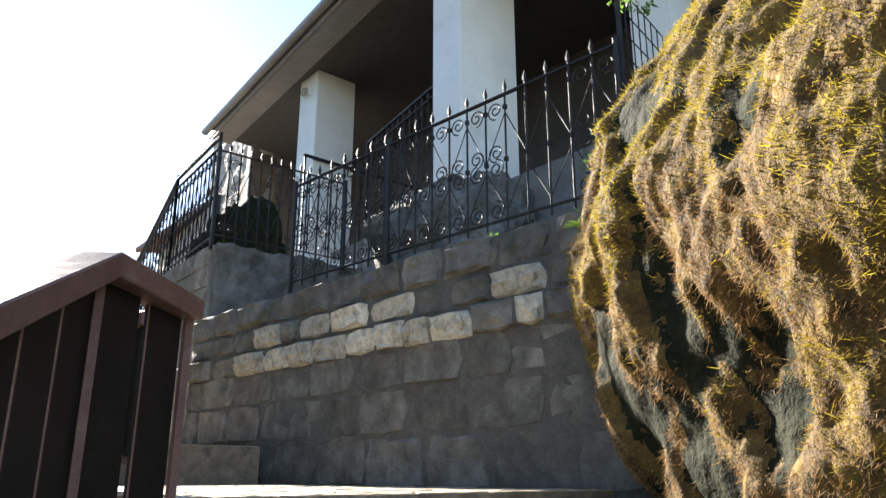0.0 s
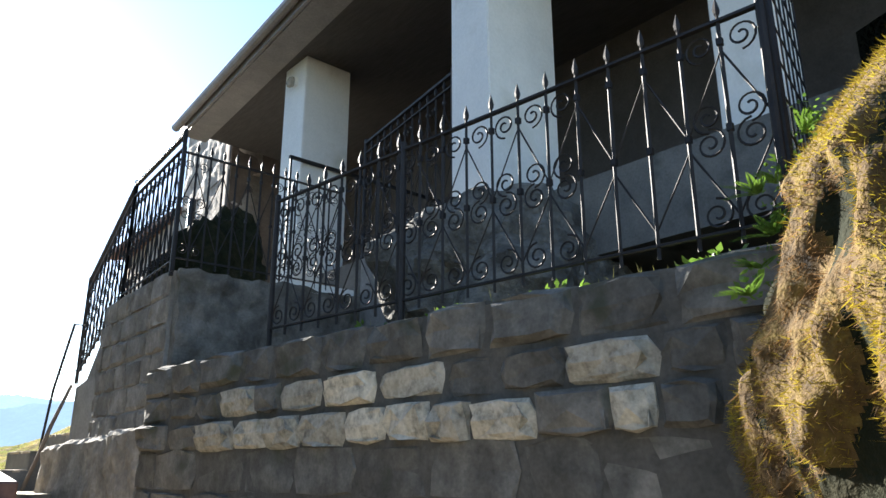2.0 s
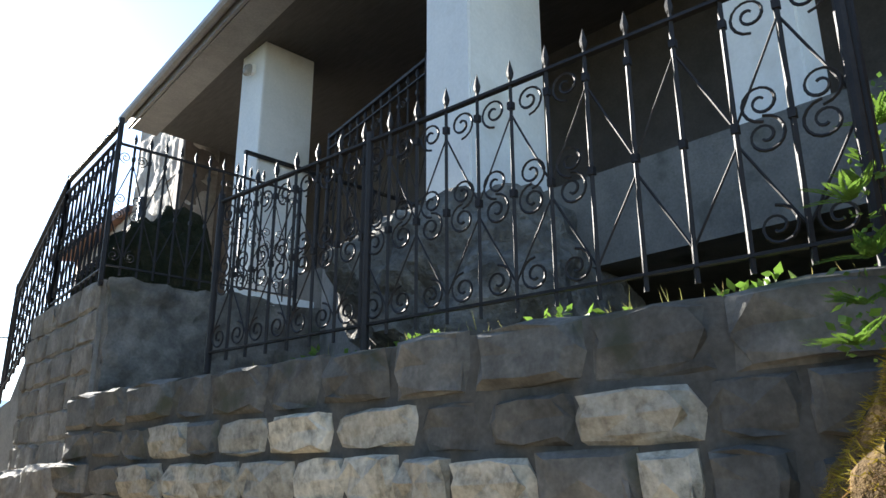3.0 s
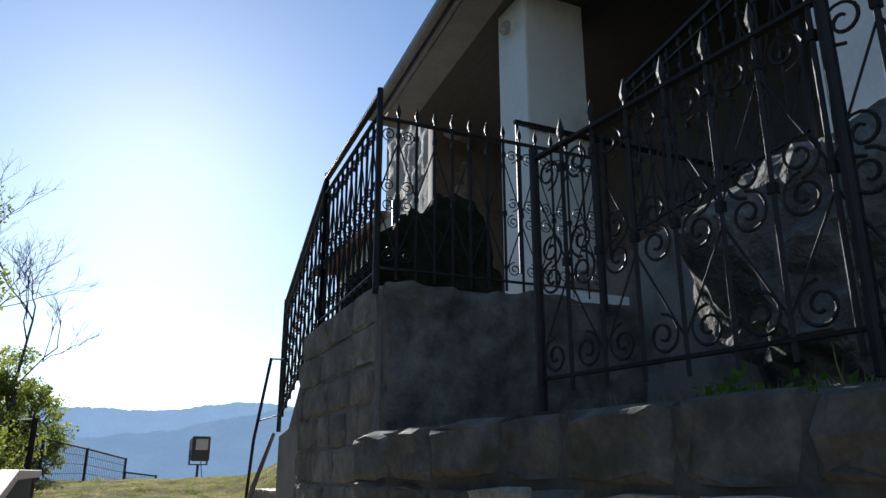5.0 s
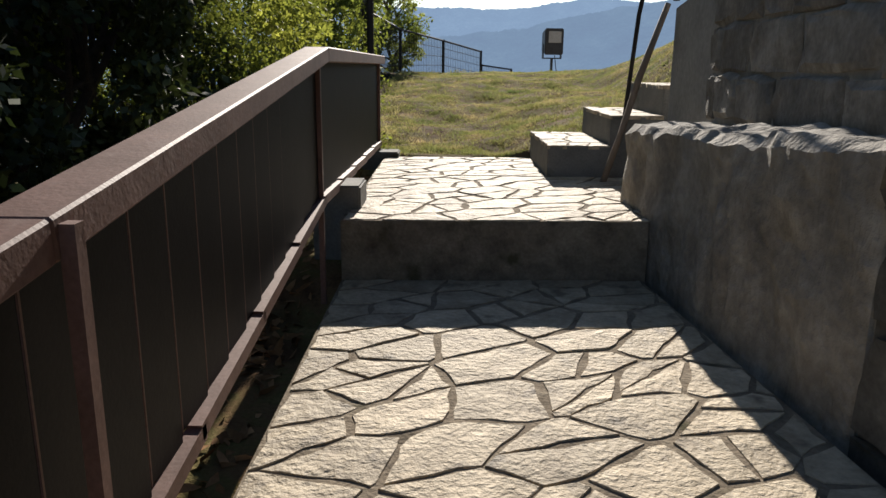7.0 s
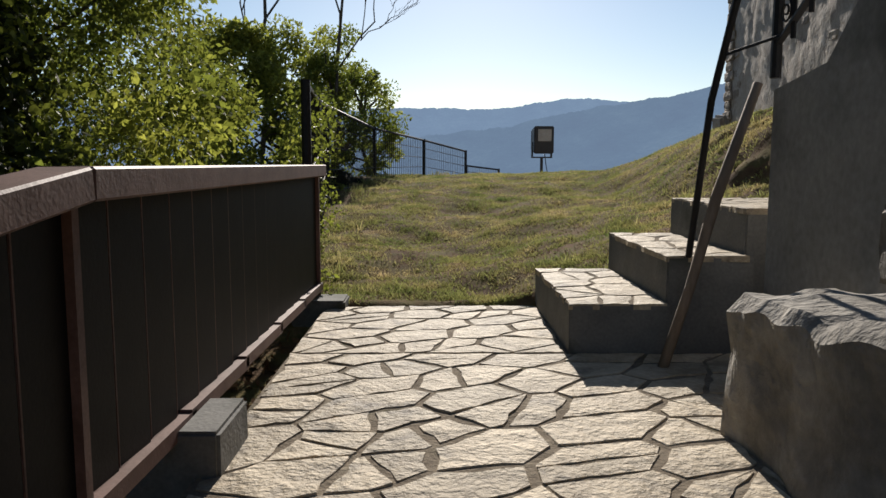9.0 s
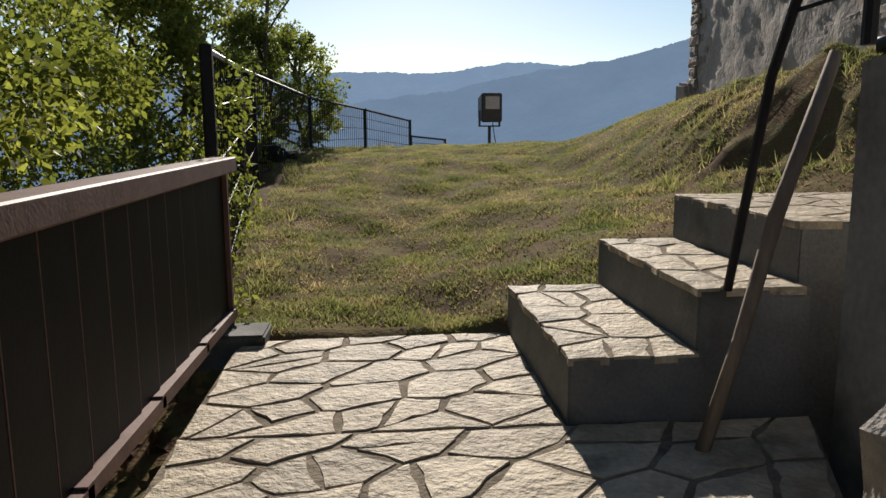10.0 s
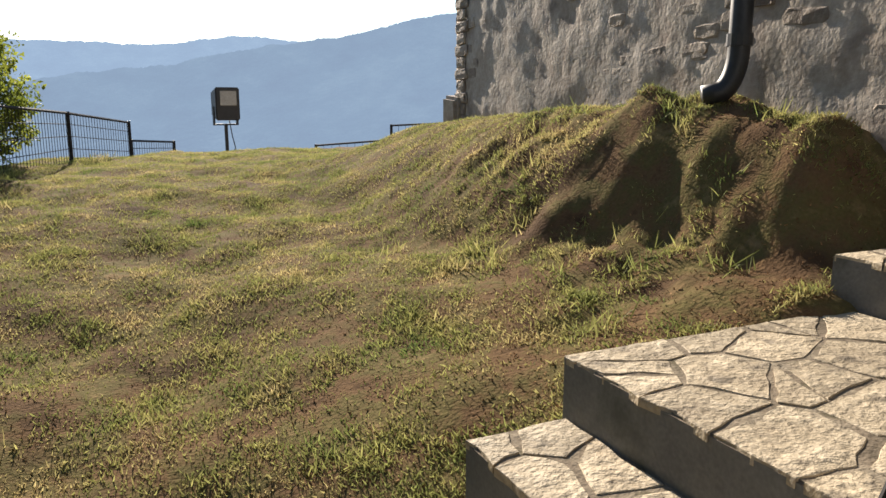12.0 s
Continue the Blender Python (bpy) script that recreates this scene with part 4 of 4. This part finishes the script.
NEAR_TREE = "dense dark leafy tree close behind the railing"
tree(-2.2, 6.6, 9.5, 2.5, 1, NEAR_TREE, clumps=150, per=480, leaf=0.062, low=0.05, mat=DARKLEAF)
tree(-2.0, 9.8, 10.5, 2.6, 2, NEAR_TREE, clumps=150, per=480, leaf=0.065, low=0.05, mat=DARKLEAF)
tree(-1.55, 13.4, 9.0, 2.4, 3, "tall leafy tree overhanging the walk's edge", clumps=230, per=720, leaf=0.055, low=0.2)
tree(-2.3, 17.4, 7.0, 2.1, 4, "bright leafy tree behind the wire fence", clumps=190, per=480, leaf=0.058, low=0.05)
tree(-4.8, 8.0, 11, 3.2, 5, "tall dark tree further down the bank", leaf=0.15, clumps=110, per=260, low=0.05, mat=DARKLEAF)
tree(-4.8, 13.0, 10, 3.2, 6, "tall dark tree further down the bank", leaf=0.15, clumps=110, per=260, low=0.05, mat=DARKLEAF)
tree(-1.0, 20.8, 3.0, 1.5, 7, "leafy shrub behind the wire fence", clumps=80, per=200, low=0.05)
tree(0.0, 25.6, 3.5, 1.5, 8, "leafy shrub behind the wire fence", clumps=60, per=110, low=0.05)
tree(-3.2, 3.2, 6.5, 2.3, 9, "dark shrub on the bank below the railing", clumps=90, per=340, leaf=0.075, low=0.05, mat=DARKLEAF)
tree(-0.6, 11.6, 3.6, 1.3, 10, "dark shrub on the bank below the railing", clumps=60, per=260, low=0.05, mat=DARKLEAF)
# shrubs added in the shade-dark leaf to darken the gaps between pickets
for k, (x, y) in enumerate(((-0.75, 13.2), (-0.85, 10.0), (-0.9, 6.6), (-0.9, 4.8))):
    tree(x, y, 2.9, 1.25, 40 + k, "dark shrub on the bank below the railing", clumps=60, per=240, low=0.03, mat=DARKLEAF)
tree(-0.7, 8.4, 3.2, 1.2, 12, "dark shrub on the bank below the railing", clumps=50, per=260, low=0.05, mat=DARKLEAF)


def bare_tree(x, y, height, seed):
    rng = random.Random(seed)
    z0 = float(ground_z(x, y)) - 0.1
    t = empty("bare_tree", "bare grey tree with thin spreading twigs", "tree", "trees beside the walk")
    tk = bmesh.new()
    pts = limb(tk, (x, y, z0), (x + 0.2, y, z0 + height * 0.6), 0.06, 0.025, rng, 5, 0.1)

    def grow(bm, p, d, length, r, depth):
        q = p + d * length
        limb(bm, p, q, r, r * 0.6, rng, 3, 0.05 * length)
        if depth:
            for _ in range(3):
                e = (d + Vector([rng.uniform(-0.75, 0.75), rng.uniform(-0.75, 0.75), rng.uniform(-0.25, 0.55)])).normalized()
                grow(bm, q.lerp(p, rng.uniform(0, 0.4)), e, length * rng.uniform(0.55, 0.8), r * 0.6, depth - 1)

    for k in range(4):
        a = k * 1.7 + seed
        bm = bmesh.new()
        grow(bm, pts[-1 - k % 3], Vector((0.7 * math.cos(a), 0.7 * math.sin(a), 0.9)).normalized(), height * 0.2, 0.022, 4)
        part("branch", bm, BARK, t)
    part("trunk", tk, BARK, t)


for k, (x, y, h, w) in enumerate(((-0.5, 21.8, 3.0, 1.0), (0.5, 26.2, 2.7, 0.95), (-0.1, 23.9, 2.8, 0.9))):
    tree(x, y, h, w, 60 + k, "leafy shrub behind the wire fence", clumps=55, per=150, leaf=0.07, low=0.1)
bare_tree(0.1, 24.3, 6.6, 3)
bare_tree(-1.2, 23.0, 7.6, 5)

tagged(leaf_cloud("overhanging_sprig", [(4.3, 2.9, 4.98), (4.1, 2.85, 4.95), (4.55, 2.95, 5.0)], [0.16] * 3, 40, 0.07, FERN, 41), "bright green sprig hanging over the mossy rock", "plant")

# climbing leaves on the fence, plants on the wall, ferns on the rock
vine = leaf_cloud("climbing_plant", [(1.2 - 0.03 * i + 0.1 * math.sin(i * 9), 14.2 + 0.2 * i, 2.0 + 0.17 * (i * 7 % 9)) for i in range(17)], [0.26] * 17, 170, 0.045, LEAF, 31)
tagged(vine, "bright green climbing plant on the wire fence", "plant")
ledge = leaf_cloud("ledge_plants", [(wall_x(y) + 0.5 + 0.2 * math.sin(y * 7), y, 3.15) for y in np.linspace(2.9, 6.3, 26)], [0.09] * 26, 30, 0.06, FERN, 32)
tagged(ledge, "small green weeds along the foot of the railing", "plants", kind="stuff")


lr = np.random.default_rng(77)
ly = lr.uniform(2.9, 6.9, 1500)
lx = np.array([wall_x(v) for v in ly]) + lr.uniform(0.4, 1.1, 1500)
lup = np.stack([lr.normal(0, 0.4, 1500), lr.normal(0, 0.4, 1500), np.ones(1500)], 1)
tagged(blades("ledge_grass", np.stack([lx, ly, np.full(1500, 3.1)], 1), lup, lr.uniform(0.04, 0.13, 1500), lr.uniform(0.005, 0.01, 1500), BLADE, lr), "sunlit grass blades along the wall top", "grass", kind="stuff")


def fern(x, y, z, seed, length=0.3):
    rng = random.Random(seed)
    v, f = [], []
    for k in range(6):
        a = math.pi * 0.5 + rng.uniform(0.2, 2.6)
        d = Vector((math.cos(a), math.sin(a), 0.35 + rng.uniform(-0.2, 0.3)))
        s = Vector((-math.sin(a), math.cos(a), 0))
        for i in range(9):
            t = i / 9
            p = Vector((x, y, z)) + d * length * t - Vector((0, 0, 0.25 * length * t * t))
            w = length * 0.28 * (1 - t) * (0.5 + t)
            for sg in (-1, 1):
                i0 = len(v)
                v += [p, p + s * sg * w + d * 0.02, p + s * sg * w * 0.5 + d * 0.035]
                f.append((i0, i0 + 1, i0 + 2))
    ob = mesh_np("fern", [tuple(q) for q in v], f, FERN)
    tagged(ob, "bright green fern growing from the mossy rock", "fern", "ferns on the rock")


for i, (x, y, z) in enumerate(((4.25, 2.93, 3.58), (3.8, 2.88, 3.3), (3.84, 2.86, 3.12), (3.7, 2.86, 2.95), (3.58, 2.86, 2.82), (4.6, 2.95, 3.86), (4.05, 2.9, 3.42))):
    fern(x, y, z, i, 0.1 + 0.03 * (i % 3))
weeds = leaf_cloud("rock_weeds", [(3.62 + 0.11 * i, 2.84 + 0.02 * (i % 3), 2.85 + 0.13 * i + 0.08 * math.sin(i * 5)) for i in range(9)], [0.11] * 9, 26, 0.04, FERN, 33)
tagged(weeds, "leafy green weeds between the wall and the mossy rock", "plants", kind="stuff")

# grass over the lawn, drier on the crest, tufts round the mound
rng = np.random.default_rng(11)
N = 520000
gx = rng.uniform(0.9, 6.85, N)
gy = 13.92 + 14.5 * rng.random(N) ** 1.25
clump = np.array([noise.noise(Vector((a * 1.9, b * 1.9, 0))) + 0.6 * noise.noise(Vector((a * 5.5, b * 5.5, 4))) for a, b in zip(gx, gy)])
bank = np.clip((gx - 4.5) / 0.5, 0, 1) * np.clip((17.2 - gy) / 1.5, 0, 1) * np.clip((6.1 - gx) / 0.3, 0, 1)
keep = clump + rng.uniform(-0.35, 0.35, N) > -0.42 + 0.22 * np.clip((17.0 - gy) / 2, 0, 1) + 0.55 * bank
onstep = (gx > 2.83) & (gy < 14.0)
keep &= ~onstep
gx, gy, clump = gx[keep], gy[keep], clump[keep]
gz = ground_z(gx, gy) + bumpy(gx, gy) - 0.01
steep = np.clip((gx - 4.2) / 1.2, 0, 1) * np.clip((gy - 13.9) / 0.8, 0, 1) * np.clip((19.5 - gy) / 3, 0, 1)
for i in range(len(gx)):
    p = Vector((gx[i], gy[i], 0.3))
    gz[i] += 0.02 * noise.noise(p * 2.2) + steep[i] * (0.08 * noise.noise(p * 1.5) + 0.1 * noise.noise(p * 3.7) + 0.06 * noise.noise(p * 6.3))
up = np.stack([rng.normal(0, 0.9, len(gx)), rng.normal(0, 0.9, len(gx)), np.ones(len(gx))], 1)
up /= np.linalg.norm(up, axis=1, keepdims=True)
grass = blades("grass", np.stack([gx, gy, gz], 1), up, rng.uniform(0.012, 0.034, len(gx)) * (1 + 1.2 * np.clip(clump, 0, 1)), rng.uniform(0.0035, 0.009, len(gx)), BLADE, rng)
tagged(grass, "short dry green and straw coloured grass", "grass", kind="stuff")
tuft_x, tuft_y = [], []
for i in range(24):
    a, b = rng.uniform(4.4, 6.1), rng.uniform(14.4, 17.5)
    tuft_x += list(a + rng.normal(0, 0.06, 26))
    tuft_y += list(b + rng.normal(0, 0.06, 26))
for i in range(40):
    b = rng.uniform(14.2, 28)
    a = np.interp(b, [14, 17.4, 23.8, 28.8], [1.3, 0.9, 1.0, 3.0]) + rng.normal(0.15, 0.15)
    tuft_x += list(a + rng.normal(0, 0.08, 26))
    tuft_y += list(b + rng.normal(0, 0.08, 26))
tx, ty = np.array(tuft_x), np.array(tuft_y)
up = np.stack([rng.normal(0, 0.35, len(tx)), rng.normal(0, 0.35, len(tx)), np.ones(len(tx))], 1)
tall = blades("tall_grass", np.stack([tx, ty, ground_z(tx, ty) - 0.02], 1), up, rng.uniform(0.05, 0.14, len(tx)), rng.uniform(0.006, 0.012, len(tx)), BLADE, rng, bend=0.3)
tagged(tall, "taller bright grass tufts by the fence and mound", "grass", kind="stuff")
n = 5000
lx, ly = rng.uniform(-1.6, 1.25, n), rng.uniform(4.0, 13.9, n)
lv = np.stack([lx, ly, ground_z(lx, ly) + 0.01], 1)
along = rng.normal(size=(n, 3)) * np.array([1, 1, 0.35])
litter = blades("leaf_litter", lv, along / np.linalg.norm(along, axis=1, keepdims=True), rng.uniform(0.04, 0.09, n), rng.uniform(0.03, 0.05, n), LITTER, rng)
tagged(litter, "dry brown fallen leaves on the bank", "leaves", kind="stuff")

n = 24000
cx, cy = rng.uniform(1.0, 6.3, n), 13.95 + 9 * rng.random(n) ** 1.8
away = ~((cx > 2.83) & (cy < 14.0))
cx, cy = cx[away], cy[away]
cz = ground_z(cx, cy) + bumpy(cx, cy)
steep = np.clip((cx - 4.2) / 1.2, 0, 1) * np.clip((cy - 13.9) / 0.8, 0, 1) * np.clip((19.5 - cy) / 3, 0, 1)
for i in range(len(cx)):
    p = Vector((cx[i], cy[i], 0.3))
    cz[i] += 0.02 * noise.noise(p * 2.2) + steep[i] * (0.08 * noise.noise(p * 1.5) + 0.1 * noise.noise(p * 3.7) + 0.06 * noise.noise(p * 6.3))
along = rng.normal(size=(len(cx), 3)) * np.array([1, 1, 0.5]) + np.array([0, 0, 0.4])
clods = blades("dry_litter", np.stack([cx, cy, cz], 1), along / np.linalg.norm(along, axis=1, keepdims=True), rng.uniform(0.006, 0.02, len(cx)), rng.uniform(0.004, 0.01, len(cx)), LITTER, rng)
tagged(clods, "brown earth crumbs and dry leaves among the grass", "litter", kind="stuff")

# ---- wire fence and floodlight ----
def wire_fence(points, label, step=0.11):
    fence = empty("wire_fence", label, "fence", "green steel fences")
    for (xa, ya, za, ha), (xb, yb, zb, hb2) in zip(points, points[1:]):
        part("top_rail", tube(bmesh.new(), [(xa, ya, za + ha), (xb, yb, zb + hb2)], 0.024, 6), IRON, fence)
        for k in (0.12, 0.35, 0.58, 0.8):
            part("wire", tube(bmesh.new(), [(xa, ya, za + ha * k), (xb, yb, zb + hb2 * k)], 0.007, 4), IRON, fence)
        n = max(1, round(math.hypot(xb - xa, yb - ya) / step))
        for i in range(1, n):
            f = i / n
            x, y, z, h = xa + f * (xb - xa), ya + f * (yb - ya), za + f * (zb - za), ha + f * (hb2 - ha)
            part("bar", tube(bmesh.new(), [(x, y, z + 0.05), (x, y, z + h)], 0.005, 4), IRON, fence)
    for x, y, z, h in points:
        part("post", tube(bmesh.new(), [(x, y, z - 0.25), (x, y, z + h + 0.03)], 0.035, 8), IRON, fence)
    return fence


wire_fence([(1.26, 14.1, 1.95, 1.5), (0.84, 17.3, 2.1, 1.52)], "black steel fence panel overgrown with climbers", 0.2)
wire_fence([(0.83, 17.45, 2.1, 1.52), (0.55, 20.0, 2.3, 1.45), (0.94, 23.8, 2.4, 1.2), (1.89, 26.5, 2.5, 0.95), (2.97, 28.8, 2.3, 0.93)], "dark steel fence along the lawn's edge")
wire_fence([(2.99, 28.85, 2.05, 0.8), (4.0, 30.5, 2.0, 0.73)], "low dark steel fence at the crest")
wire_fence([(7.2, 29.6, 2.0, 0.62), (9.2, 29.6, 2.1, 0.62)], "low dark steel fence at the crest beyond the house", 0.2)
wire_fence([(9.2, 29.65, 2.1, 0.98), (11.4, 29.65, 2.2, 0.95)], "dark steel fence at the crest beyond the house", 0.2)

flood = empty("floodlight", "black boxy floodlight on a thin post at the lawn's crest", "floodlight")
bm = prism(bmesh.new(), [(-0.31, -0.26), (0.31, -0.26), (0.28, 0.26), (-0.28, 0.26)], [0, 0, 0.12, 0.12], [0.84, 0.84, 0.72, 0.72])
bmesh.ops.bevel(bm, geom=list(bm.edges), offset=0.03, segments=2, affect="EDGES")
housing = part("housing", bm, BLACK, flood)
part("lens", box(bmesh.new(), -0.2, 0.22, -0.285, -0.262, 0.38, 0.74, 0.01), LENS, housing, "dull glass front")
part("bracket", box(bmesh.new(), -0.29, 0.29, -0.05, 0.05, -0.12, -0.08), BLACK, flood)
for x in (-0.3, 0.3):
    part("arm", box(bmesh.new(), x - 0.02, x + 0.02, -0.05, 0.05, -0.12, 0.35), BLACK, flood)
part("post", tube(bmesh.new(), [(0, 0, -1.6), (0, 0, -0.1)], 0.045, 8), BLACK, flood)
part("cable", tube(bmesh.new(), [(0.1, 0.02, 0.0), (0.16, 0.02, -0.4), (0.22, 0, -0.7), (0.1, 0, -1.0), (0.06, 0, -1.5)], 0.015, 6), BLACK, flood)
flood.matrix_world = pose(5.4, 31.6, 3.2, 0, 0, 8)

# ---- pieces: blocks of the walls, flagstones ----
def laid(parent, z0, z1, joints, pale, seed, depth=0.06):
    """A course of rough blocks between given joints along the wall; pale names the cleaned ones by number."""
    rng = random.Random(seed)
    for k, (y0, y1) in enumerate(zip(joints, joints[1:])):
        ang = math.degrees(math.atan2(wall_x(y1) - wall_x(y0), y1 - y0))
        mid = (y0 + y1) / 2
        me = rng.choice(ROUGHP if k in pale else ROUGH)
        m = pose(wall_x(mid) + 0.07, mid, (z0 + z1) / 2 + rng.uniform(-0.012, 0.012), rng.uniform(-1.5, 1.5), rng.uniform(-1.2, 1.2), -90 - ang) @ Matrix.Diagonal((y1 - y0 - 0.022, depth * rng.uniform(0.75, 1.4), (z1 - z0) * rng.uniform(0.88, 0.97), 1))
        share("block", me, parent, m, "pale cleaned limestone block" if k in pale else "")


course(RETAIN, 2.75, 8.82, 1.2, 1.62, (0.5, 0.9), FLAT, 0.058, 1, None, 0.007)
course(RETAIN, 2.75, 8.82, 1.62, 2.0, (0.45, 0.8), FLAT, 0.058, 2, None, 0.007)
course(RETAIN, 2.75, 8.82, 2.0, 2.34, (0.4, 0.75), FLAT, 0.06, 3, None, 0.007)
laid(RETAIN, 2.33, 2.58, (2.75, 3.2, 3.52, 3.75, 4.22, 4.67, 5.0, 5.38, 5.79, 6.3, 6.68, 7.18, 7.71, 8.3, 8.82), (2, 4, 5, 6, 7, 8, 9, 10, 11), 4, 0.095)
laid(RETAIN, 2.58, 2.82, (2.75, 3.15, 3.5, 4.02, 4.48, 4.88, 5.5, 6.05, 6.57, 6.88, 7.39, 7.8, 8.3, 8.82), (2, 5, 6, 7, 9), 5, 0.085)
laid(RETAIN, 2.82, 3.13, (2.75, 3.4, 3.95, 4.55, 5.05, 5.6, 6.1, 6.7, 7.15, 7.8, 8.3, 8.82), (), 6, 0.075)
TERRACE = bpy.data.objects["wall_terrace"]
for k in range(6):
    z0 = 2.5 + 0.28 * k
    course(TERRACE, 9.02, 11.35 - 0.08 * (k > 4), z0, z0 + 0.28, (0.3, 0.75), OLD, 0.035, 30 + k, None, 0.008, xf=lambda y: float(np.interp(y, [9.0, 10.9, 12.3], [3.56, 3.62, 3.66])))
for ob, x0, x1, y0, y1, z in STEP_OBS:
    ob.data.materials.append(EARTH)
    for f in ob.data.polygons:
        f.material_index = int(f.normal.z > 0.9)
    flags(ob, [(x0 - 0.015, y0 - 0.015), (x1, y0 - 0.015), (x1, y1), (x0 - 0.015, y1)], z, 0.58, int(z * 100), 0.013, 1.15)
PAVE = {o.name: o for o in bpy.data.objects if o.name.startswith("pavement")}
flags(PAVE["pavement_lower"], LOWER, 1.215, 0.6, 21)
flags(PAVE["pavement_middle"], MIDDLE, 1.575, 0.5, 22)
flags(PAVE["pavement_upper"], [(1.42, 10.72), (3.22, 10.78), (3.3, 11.4), (3.8, 12.56), (1.42, 12.56)], 1.935, 0.5, 23)
flags(PAVE["pavement_upper"], [(1.42, 12.565), (2.84, 12.565), (2.86, 13.86), (1.42, 13.82)], 1.935, 0.5, 24)
for o in PAVE.values():
    o.data.materials[0] = EARTH
